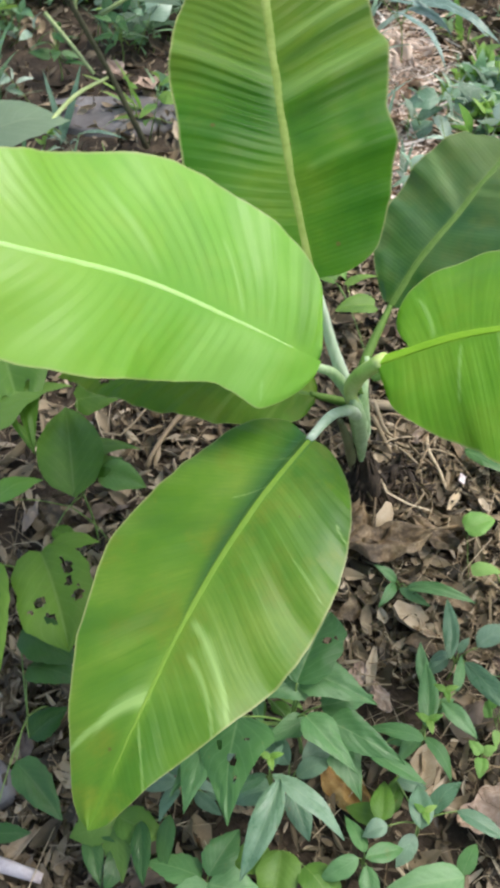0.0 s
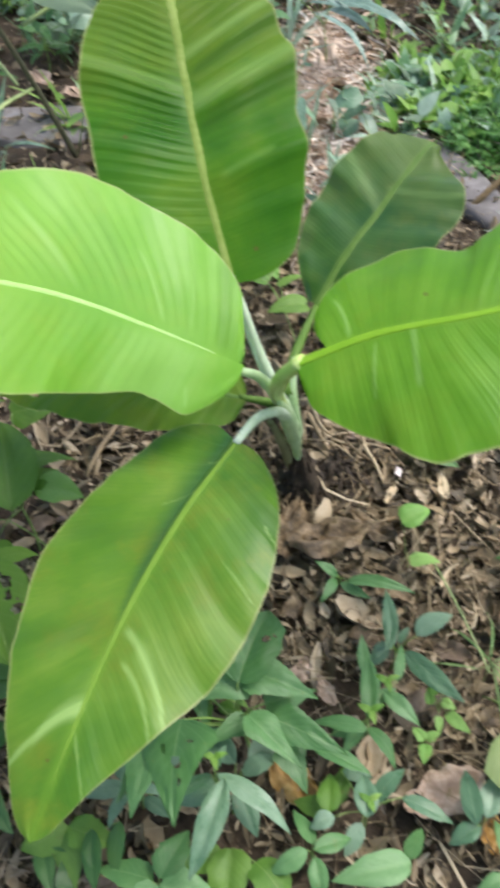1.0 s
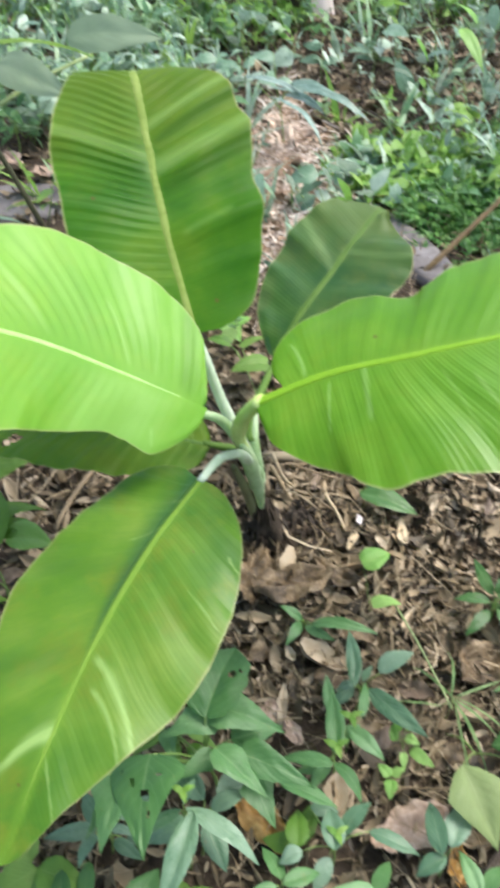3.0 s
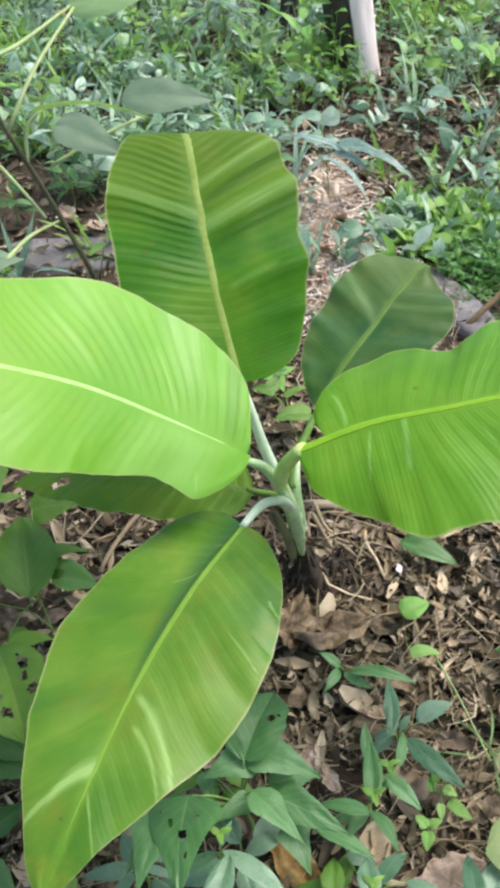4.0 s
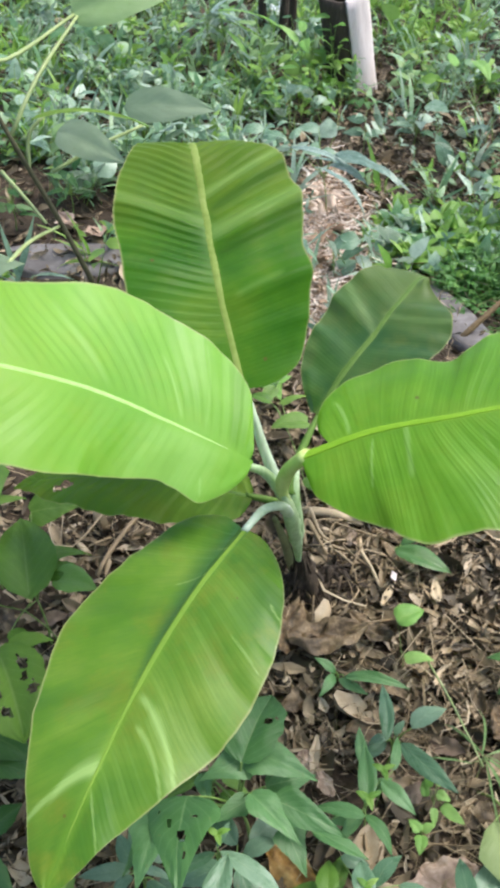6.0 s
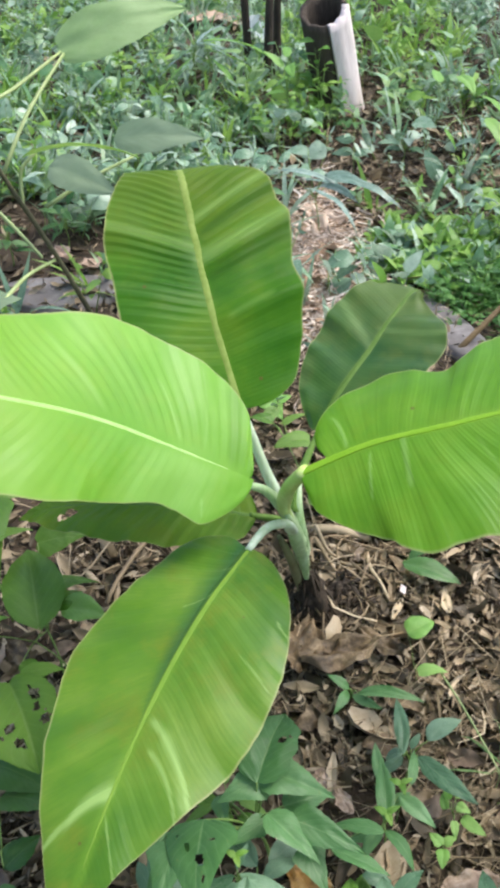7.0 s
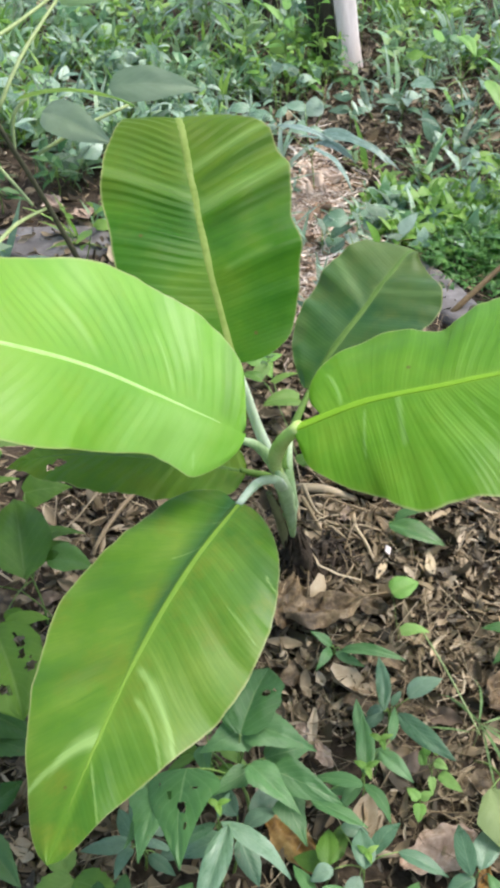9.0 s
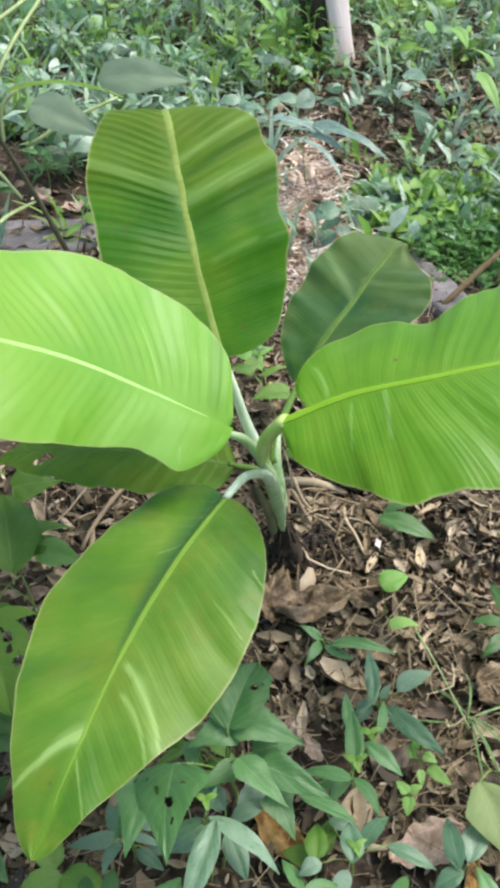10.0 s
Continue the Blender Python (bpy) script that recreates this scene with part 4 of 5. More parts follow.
herb("herb", "upright herb with pale pointed leaves", (0.43, 0.42), [
    (0.438, 0.427, 0.12, 0.480, 0.506, 0.11, 0.048), (0.422, 0.419, 0.12, 0.431, 0.508, 0.11, 0.038), (0.430, 0.420, 0.11, 0.380, 0.400, 0.09, 0.036)], WEED_BLUE)
herb("seedling", "small seedling with rounded light green leaflets", (0.42, 0.64), [
    (0.402, 0.641, 0.06, 0.403, 0.671, 0.06, 0.022), (0.408, 0.654, 0.07, 0.426, 0.689, 0.07, 0.024), (0.420, 0.640, 0.07, 0.443, 0.627, 0.07, 0.026),
    (0.428, 0.623, 0.06, 0.458, 0.585, 0.06, 0.030), (0.412, 0.619, 0.06, 0.408, 0.593, 0.05, 0.020), (0.424, 0.656, 0.07, 0.442, 0.665, 0.07, 0.020)], WEED_PALE, "heart", thick=0.0015)
herb("seedling", "small three-leaved light green seedling", (0.385, 0.585), [
    (0.382, 0.582, 0.05, 0.368, 0.607, 0.05, 0.028), (0.387, 0.582, 0.05, 0.412, 0.595, 0.05, 0.028), (0.383, 0.576, 0.05, 0.376, 0.542, 0.05, 0.030)], WEED_PALE, "heart", thick=0.0015, tooth=0.06)
herb("seedling", "thin seedling with two yellow-green heart leaves", (0.42, 0.93), [
    (0.404, 0.986, 0.12, 0.466, 1.002, 0.12, 0.074), (0.416, 0.924, 0.07, 0.474, 0.922, 0.07, 0.062)], WEED_PALE, "heart", thick=0.0012)
herb("broad_leaf_weed", "tall weed with large angular mid-green leaves", (-0.30, 1.02), [
    (-0.308, 0.966, 0.26, -0.344, 1.188, 0.24, 0.125, "ovate"), (-0.312, 1.066, 0.24, -0.208, 1.102, 0.22, 0.105), (-0.285, 1.020, 0.25, -0.230, 1.055, 0.24, 0.060),
    (-0.346, 1.244, 0.20, -0.245, 1.259, 0.20, 0.085), (-0.347, 0.928, 0.20, -0.300, 0.903, 0.19, 0.042, "ovate")], WEED_GREEN, "angular", lobe=0.05, thick=0.003)
herb("broad_leaf_weed", "weed with one small bright green leaf", (-0.27, 1.03), [
    (-0.270, 1.016, 0.25, -0.186, 1.004, 0.23, 0.075), (-0.437, 0.933, 0.28, -0.366, 0.994, 0.26, 0.085)], WEED_PALE, "ovate", lobe=0.05, thick=0.002)
herb("broad_leaf_weed", "weed with yellow-green insect-eaten leaves", (-0.36, 0.86), [
    (-0.345, 0.835, 0.27, -0.262, 0.668, 0.26, 0.140, "square"), (-0.326, 0.845, 0.27, -0.252, 0.866, 0.25, 0.060, "ovate"), (-0.420, 0.800, 0.29, -0.378, 0.575, 0.26, 0.085, "ovate")],
    WEED_EATEN, "angular", lobe=0.05, tooth=0.02, thick=0.003, holes={0: 8})
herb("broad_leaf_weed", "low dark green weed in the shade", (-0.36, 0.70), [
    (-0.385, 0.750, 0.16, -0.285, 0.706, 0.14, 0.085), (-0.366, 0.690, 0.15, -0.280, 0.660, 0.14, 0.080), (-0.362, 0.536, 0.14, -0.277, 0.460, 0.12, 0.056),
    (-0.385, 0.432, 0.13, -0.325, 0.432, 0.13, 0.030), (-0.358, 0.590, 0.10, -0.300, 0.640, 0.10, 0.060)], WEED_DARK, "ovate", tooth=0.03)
herb("broad_leaf_weed", "weed with dull green broad leaves eaten by insects", (-0.43, 1.20), [
    (-0.473, 1.265, 0.30, -0.390, 1.035, 0.28, 0.175, "angular"), (-0.500, 1.090, 0.30, -0.335, 1.200, 0.28, 0.230, "angular"), (-0.436, 1.333, 0.28, -0.340, 1.328, 0.27, 0.100)],
    WEED_GREEN, "heart", lobe=0.05, thick=0.003, holes={0: 4})
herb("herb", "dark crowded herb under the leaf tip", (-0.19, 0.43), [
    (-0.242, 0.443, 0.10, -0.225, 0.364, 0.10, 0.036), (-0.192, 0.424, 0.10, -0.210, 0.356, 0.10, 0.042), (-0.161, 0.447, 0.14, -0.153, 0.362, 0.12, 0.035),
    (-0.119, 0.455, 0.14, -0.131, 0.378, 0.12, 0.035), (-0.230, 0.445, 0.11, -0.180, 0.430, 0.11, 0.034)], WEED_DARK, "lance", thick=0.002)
herb("broad_leaf_weed", "weed with one pale drooping angular leaf on a long stalk", (0.515, 0.69), [
    (0.483, 0.545, 0.15, 0.503, 0.418, 0.11, 0.112), (0.578, 0.545, 0.13, 0.610, 0.445, 0.10, 0.085)], WEED_OLIVE, "kite", thick=0.003, tooth=0.01, lobe=0.0)
herb("broad_leaf_weed", "dark green weed with broad leaves at the edge of the litter", (0.66, 0.58), [
    (0.647, 0.565, 0.16, 0.538, 0.571, 0.15, 0.105, "ovate"), (0.66, 0.59, 0.14, 0.70, 0.50, 0.12, 0.085), (0.67, 0.60, 0.12, 0.740, 0.640, 0.10, 0.075),
    (0.655, 0.565, 0.10, 0.580, 0.500, 0.08, 0.060)], WEED_DARK, "ovate", thick=0.003, tooth=0.03)
herb("broad_leaf_weed", "low weed with rounded light green leaves", (0.062, 0.441), [
    (0.047, 0.416, 0.10, 0.037, 0.343, 0.09, 0.068), (0.081, 0.394, 0.10, 0.121, 0.334, 0.09, 0.068), (0.032, 0.411, 0.09, -0.028, 0.401, 0.08, 0.05)], WEED_GREEN, "square", thick=0.002)
herb("herb", "low herb with one broad pale leaf", (0.32, 0.38), [
    (0.316, 0.379, 0.10, 0.195, 0.350, 0.10, 0.056), (0.315, 0.385, 0.09, 0.350, 0.430, 0.08, 0.030), (0.240, 0.350, 0.08, 0.270, 0.300, 0.07, 0.035)], WEED, "ovate", thick=0.002)
herb("herb", "low herb with narrow pale leaves", (0.47, 0.36), [
    (0.47, 0.36, 0.10, 0.455, 0.43, 0.10, 0.034), (0.47, 0.36, 0.10, 0.53, 0.40, 0.09, 0.034), (0.46, 0.35, 0.09, 0.41, 0.33, 0.08, 0.032), (0.47, 0.35, 0.09, 0.49, 0.29, 0.08, 0.032)], WEED, "lance", thick=0.002)
herb("herb", "single dark green leaf close to the ground", (0.47, 1.24), [
    (0.451, 1.229, 0.06, 0.561, 1.152, 0.05, 0.070), (0.47, 1.25, 0.05, 0.56, 1.27, 0.05, 0.05)], WEED_DARK, "lance")
herb("broad_leaf_weed", "low weed with heart-shaped leaves behind the stem", (0.25, 1.68), [
    (0.293, 1.635, 0.10, 0.197, 1.625, 0.10, 0.095), (0.237, 1.733, 0.08, 0.316, 1.765, 0.08, 0.060), (0.209, 1.759, 0.07, 0.150, 1.787, 0.07, 0.060),
    (0.197, 1.797, 0.06, 0.248, 1.845, 0.06, 0.050), (0.272, 1.437, 0.06, 0.325, 1.475, 0.06, 0.070)], WEED_GREEN, "heart", lobe=0.05)
herb("strap_leaf_weed", "weed with long glossy bluish strap leaves", (0.50, 2.90), [
    (0.350, 2.850, 0.30, 0.560, 2.751, 0.26, 0.045), (0.420, 2.740, 0.28, 0.578, 2.548, 0.20, 0.048), (0.500, 2.790, 0.30, 0.721, 2.604, 0.23, 0.050),
    (0.507, 2.898, 0.25, 0.648, 2.835, 0.25, 0.070), (0.430, 2.900, 0.24, 0.570, 2.810, 0.24, 0.042), (0.560, 2.920, 0.22, 0.730, 2.780, 0.18, 0.042),
    (0.480, 2.800, 0.26, 0.610, 2.690, 0.24, 0.042)], STRAP, "lance")
herb("broad_leaf_weed", "upright weed with light glossy leaves", (1.20, 3.50), [
    (1.190, 3.689, 0.30, 1.227, 3.508, 0.28, 0.070), (1.209, 3.453, 0.30, 1.278, 3.340, 0.26, 0.090), (1.220, 3.345, 0.25, 1.263, 3.170, 0.15, 0.060),
    (1.134, 3.779, 0.25, 1.149, 3.950, 0.25, 0.060), (1.066, 3.381, 0.20, 1.113, 3.346, 0.12, 0.050)], WEED_PALE, "ovate", thick=0.004)


herb("herb", "dark glossy herb among broad weeds", (0.05, 0.50), [
    (0.06, 0.52, 0.17, 0.00, 0.58, 0.18, 0.045), (0.07, 0.50, 0.17, 0.13, 0.53, 0.15, 0.045), (0.04, 0.49, 0.16, -0.03, 0.47, 0.14, 0.05),
    (0.08, 0.53, 0.15, 0.15, 0.60, 0.13, 0.045), (0.06, 0.48, 0.18, 0.08, 0.41, 0.16, 0.045)], WEED_BLUE, "lance", thick=0.003)
herb("herb", "low herb with small pointed leaves", (0.17, 0.40), [
    (0.17, 0.40, 0.12, 0.23, 0.42, 0.10, 0.034), (0.16, 0.40, 0.12, 0.10, 0.38, 0.10, 0.036), (0.17, 0.39, 0.12, 0.18, 0.33, 0.10, 0.034),
    (0.17, 0.41, 0.11, 0.15, 0.47, 0.09, 0.032)], WEED, "lance")
herb("herb", "low herb with broad pale leaves", (-0.06, 0.36), [
    (-0.06, 0.36, 0.14, 0.02, 0.34, 0.12, 0.06), (-0.06, 0.36, 0.14, -0.13, 0.31, 0.12, 0.06), (-0.06, 0.37, 0.14, -0.02, 0.44, 0.13, 0.05),
    (-0.07, 0.37, 0.13, -0.15, 0.40, 0.12, 0.055)], WEED, "ovate", tooth=0.04)
herb("herb", "dark green herb in the shade of the leaf", (-0.20, 0.46), [
    (-0.20, 0.46, 0.12, -0.13, 0.42, 0.12, 0.055), (-0.20, 0.46, 0.12, -0.27, 0.43, 0.10, 0.06), (-0.21, 0.47, 0.12, -0.25, 0.54, 0.12, 0.05),
    (-0.20, 0.45, 0.12, -0.19, 0.37, 0.10, 0.05)], WEED_GREEN, "ovate", tooth=0.04)
herb("herb", "bushy dark green herb with narrow leaves on leaf litter", (0.658, 0.899), [
    (0.649, 0.902, 0.08, 0.582, 0.924, 0.07, 0.03), (0.655, 0.909, 0.09, 0.631, 0.989, 0.1, 0.028), (0.666, 0.906, 0.08, 0.722, 0.955, 0.08, 0.03),
    (0.668, 0.897, 0.07, 0.743, 0.882, 0.06, 0.032), (0.661, 0.889, 0.07, 0.682, 0.819, 0.05, 0.03), (0.65, 0.894, 0.06, 0.586, 0.854, 0.05, 0.03),
    (0.659, 0.904, 0.1, 0.664, 0.929, 0.12, 0.022), (0.664, 0.893, 0.05, 0.7, 0.857, 0.04, 0.026)], WEED_DARK)
herb("herb", "small herb with narrow leaves", (0.68, 0.74), [
    (0.68, 0.74, 0.07, 0.75, 0.77, 0.07, 0.028), (0.68, 0.74, 0.07, 0.64, 0.80, 0.07, 0.024), (0.68, 0.73, 0.06, 0.70, 0.66, 0.05, 0.028), (0.67, 0.74, 0.06, 0.61, 0.72, 0.05, 0.022)], WEED)
herb("herb", "dead grass tuft with thin yellowing stalks", (0.515, 0.70), [
    (0.513, 0.689, 0.10, 0.553, 0.560, 0.08, 0.0063), (0.515, 0.690, 0.10, 0.480, 0.800, 0.04, 0.0049), (0.514, 0.690, 0.10, 0.575, 0.620, 0.09, 0.0049),
    (0.50, 0.70, 0.06, 0.40, 0.73, 0.03, 0.0042), (0.52, 0.69, 0.08, 0.50, 0.52, 0.06, 0.0049), (0.53, 0.70, 0.08, 0.62, 0.60, 0.07, 0.0049), (0.52, 0.71, 0.07, 0.55, 0.82, 0.04, 0.0042),
    (0.53, 0.71, 0.07, 0.63, 0.74, 0.05, 0.0042)], WEED_LIGHT, "lance", stalk=PALE_STALK, thick=0.0016)


herb("strap_grass", "arching light green strap grass", (0.25, 4.35), [
    (0.15, 4.27, 0.33, 0.5, 4.45, 0.16, 0.035), (0.15, 4.3, 0.28, 0.43, 4.27, 0.1, 0.035), (0.18, 4.27, 0.25, 0.33, 4.1, 0.08, 0.03),
    (0.11, 4.3, 0.26, -0.07, 4.15, 0.14, 0.03), (0.16, 4.33, 0.3, 0.23, 4.55, 0.2, 0.03)], WEED_PALE, "lance", thick=0.004)
herb("strap_grass", "tuft of pale arching grass blades catching the light", (0.10, 4.36), [
    (0.100, 4.36, 0.30, 0.353, 4.315, 0.20, 0.040), (0.090, 4.37, 0.28, 0.300, 4.18, 0.22, 0.036), (0.110, 4.38, 0.28, 0.360, 4.46, 0.24, 0.036), (0.090, 4.36, 0.26, -0.08, 4.24, 0.18, 0.034),
    (0.120, 4.34, 0.30, 0.240, 4.60, 0.30, 0.034)], STRAP, "lance", thick=0.004)
herb("herb", "low herb with small bright leaves", (0.22, 1.86), [
    (0.22, 1.86, 0.05, 0.28, 1.89, 0.05, 0.04), (0.22, 1.86, 0.05, 0.16, 1.88, 0.05, 0.04), (0.22, 1.85, 0.05, 0.24, 1.79, 0.05, 0.035)], WEED_PALE, "ovate")


def sprout(name, label, x, y, tall, count, size, material, seed, slim=0.42, shape="ovate"):
    """An upright weed with leaves all round its stalk."""
    rng = random.Random(seed)
    leaves = []
    for k in range(count):
        a, up = k * 2.4 + rng.gauss(0, 0.4), tall * (0.30 + 0.70 * (k + 0.5) / count)
        l, out = size * rng.uniform(0.7, 1.2), rng.uniform(0.01, 0.03)
        b = (x + out * math.cos(a), y + out * math.sin(a), up)
        leaves.append((*b, b[0] + l * math.cos(a), b[1] + l * math.sin(a), max(0.02, up + l * rng.gauss(-0.1, 0.35)), l * slim * rng.uniform(0.8, 1.2)))
    herb(name, label, (x, y), leaves, material, shape, thick=0.003)


for k, (x, y, tall, count, size, skin) in enumerate((
        (0.66, 4.12, 0.36, 13, 0.08, WEED_PALE), (0.72, 4.02, 0.20, 9, 0.08, WEED_GREEN), (0.58, 4.20, 0.30, 11, 0.08, WEED), (0.98, 4.06, 0.14, 7, 0.09, WEED_LIGHT),
        (0.50, 3.95, 0.34, 12, 0.09, WEED_PALE), (0.66, 3.98, 0.30, 11, 0.08, WEED_GREEN), (0.80, 3.90, 0.10, 7, 0.07, WEED), (0.34, 4.20, 0.30, 10, 0.10, WEED_LIGHT),
        (0.58, 3.80, 0.16, 9, 0.07, WEED_PALE), (1.02, 3.95, 0.20, 9, 0.09, WEED_LIGHT), (1.25, 4.10, 0.24, 9, 0.10, WEED_BLUE), (0.95, 3.55, 0.12, 7, 0.09, WEED_BLUE),
        (-0.10, 3.30, 0.20, 9, 0.10, WEED_BLUE), (-0.45, 3.35, 0.22, 9, 0.10, WEED_LIGHT))):
    sprout("upright_weed", "upright weed with many small leaves on a thin stalk", x, y, tall, count, size, skin, 60 + k)
for k, (x, y, tall, count, size, skin) in enumerate((
        (-0.10, 0.52, 0.14, 8, 0.07, WEED_BLUE), (0.02, 0.68, 0.12, 7, 0.06, WEED_GREEN), (0.64, 0.42, 0.08, 6, 0.06, WEED_GREEN),
        (0.716, 0.871, 0.09, 7, 0.065, WEED_DARK), (0.72, 0.58, 0.08, 6, 0.07, WEED),
        (-0.43, 2.98, 0.16, 12, 0.07, WEED_DARK), (-0.62, 2.86, 0.18, 12, 0.08, WEED_DARK))):
    sprout("herb", "leafy low herb crowded among other weeds", x, y, tall, count, size, skin, 80 + k, slim=0.4)


for x, y, z, size in ((0.028, 0.495, 0.262, 0.020), (0.320, 0.655, 0.135, 0.022), (0.284, 0.600, 0.145, 0.024), (0.262, 0.462, 0.135, 0.020)):
    herb("seedling", "thin shoot with tiny yellow-green leaves at its tip", (x, y), [
        (x, y, z, x + size, y + 0.3 * size, z + 0.004, 0.5 * size), (x, y, z, x - 0.8 * size, y + 0.5 * size, z + 0.004, 0.5 * size), (x, y, z, x + 0.2 * size, y - size, z + 0.003, 0.5 * size)],
        CARPET_LIME, "ovate", thick=0.0014)


# ---- the tall shrub ----
def build_shrub():
    foot = Vector((-0.32, 2.47, 0.0))
    shrub = thing("shrub", foot, "tall thin shrub with a dark stem and large drooping leaves", "shrub")
    stem = [(-0.30, 2.45, -0.02), (-0.40, 2.47, 0.24), (-0.511, 2.478, 0.50), (-0.60, 2.49, 0.72), (-0.66, 2.50, 0.90)]
    part("stem", tube("stem", [Vector(p) - foot for p in stem], [0.009, 0.008, 0.007, 0.005], sides=8, wobble=0.1), DARK_STALK, shrub, "thin dark brown stem")
    stalks = [
        [(-0.511, 2.478, 0.50), (-0.43, 2.60, 0.63), (-0.329, 2.885, 0.714)],
        [(-0.60, 2.49, 0.72), (-0.50, 2.58, 0.69), (-0.340, 2.900, 0.715)],
        [(-0.47, 2.475, 0.40), (-0.46, 2.50, 0.50), (-0.410, 2.515, 0.55)],
        [(-0.418, 2.571, 0.35), (-0.28, 2.62, 0.41), (-0.134, 2.685, 0.45)],
        [(-0.575, 2.579, 0.35), (-0.50, 2.50, 0.30), (-0.435, 2.432, 0.25)],
        [(-0.510, 2.080, 0.297), (-0.465, 2.28, 0.27), (-0.40, 2.47, 0.22)],
    ]
    for line in stalks:
        part("petiole", tube("petiole", [Vector(p) - foot for p in line], [0.0066, 0.006, 0.005], sides=7), PALE_STALK, shrub, "pale green leaf stalk")
    for k, (b, e, w, mat, tw) in enumerate((
            ((-0.340, 2.903, 0.718), (0.071, 3.042, 0.789), 0.21, WEED_LIGHT, -0.75), ((-0.440, 2.461, 0.560), (-0.105, 2.429, 0.548), 0.085, CARPET_LIME, 0.5),
            ((-0.180, 2.530, 0.568), (0.090, 2.515, 0.560), 0.105, WEED_DULL, -0.8), ((-0.390, 2.600, 0.470), (-0.180, 2.470, 0.420), 0.115, WEED_DULL, -0.7),
            ((-0.60, 2.40, 0.45), (-0.75, 2.30, 0.40), 0.14, WEED_GREEN, -0.5), ((-0.68, 2.02, 0.30), (-0.46, 2.14, 0.28), 0.22, WEED_DULL, 0.0))):
        v, f, uv = blade_data(Vector(b) - foot, Vector(e) - foot, w, "heart" if k == 0 else "ovate", n=18, m=6, droop=0.1, seed=k * 3.1 + 40, twist=tw)
        part("leaf", mesh_of("leaf", v, f, uv), mat, shrub)


build_shrub()


def dry_leaf_data(length, width, curl, fold, seed, n=6, m=2, crumple=0.10, rag=0.35):
    verts, faces = [], []
    bend = 0.25 * noise.noise(Vector((seed, 0.7, 1.3)))
    for k in range(n + 1):
        s = k / n
        half = 0.5 * width * math.sin(math.pi * min(0.97, max(0.04, s)) ** 0.9) ** 0.7
        for j in range(-m, m + 1):
            c = j / m
            x = length * (s - 0.5)
            z = curl * length * (2 * s - 1) ** 2 + fold * half * abs(c) ** 1.5 + crumple * length * noise.noise(Vector((s * 3.5, c * 1.5, seed)))
            z += 0.3 * crumple * length * noise.noise(Vector((s * 11, c * 5, seed + 4)))
            y = c * half * (1 + rag * noise.noise(Vector((s * 6, 3.0 * (1 if c > 0 else -1), seed)))) + bend * length * (s - 0.5) ** 2
            verts.append(Vector((x, y, z)))
    row = 2 * m + 1
    for k in range(n):
        for j in range(2 * m):
            a = k * row + j
            faces.append((a, a + 1, a + row + 1, a + row))
    return verts, faces


# ---- stump, stones, twigs ----
def stump_wall(name, first, last, outer, inner, seed):
    """A sector of a hollow stump, with a slanting broken rim."""
    n, m = 26, 14
    verts, faces = [], []
    for skin in (outer, inner):
        for i in range(n + 1):
            a = radians(first + (last - first) * i / n)
            rim = 0.455 + 0.045 * math.cos(a - radians(70)) + 0.014 * noise.noise(Vector((a * 3, seed, 1.0)))
            for k in range(m + 1):
                s = k / m
                rad = skin * (1 + 0.10 * (1 - s) ** 3 + 0.05 * noise.noise(Vector((a * 2.5, s * 2, seed))))
                verts.append((rad * math.cos(a) - 0.10 * s, rad * math.sin(a), -0.06 + s * (rim + 0.06)))
    row, half = m + 1, (n + 1) * (m + 1)
    for i in range(n):
        for k in range(m):
            a = i * row + k
            faces.append((a, a + row, a + row + 1, a + 1))
            faces.append((half + a, half + a + 1, half + a + row + 1, half + a + row))
        a = i * row + m
        faces.append((a, a + row, half + a + row, half + a))
    for i in (0, n):
        for k in range(m):
            a = i * row + k
            faces.append((a, a + 1, half + a + 1, half + a))
    return mesh_of(name, verts, faces)


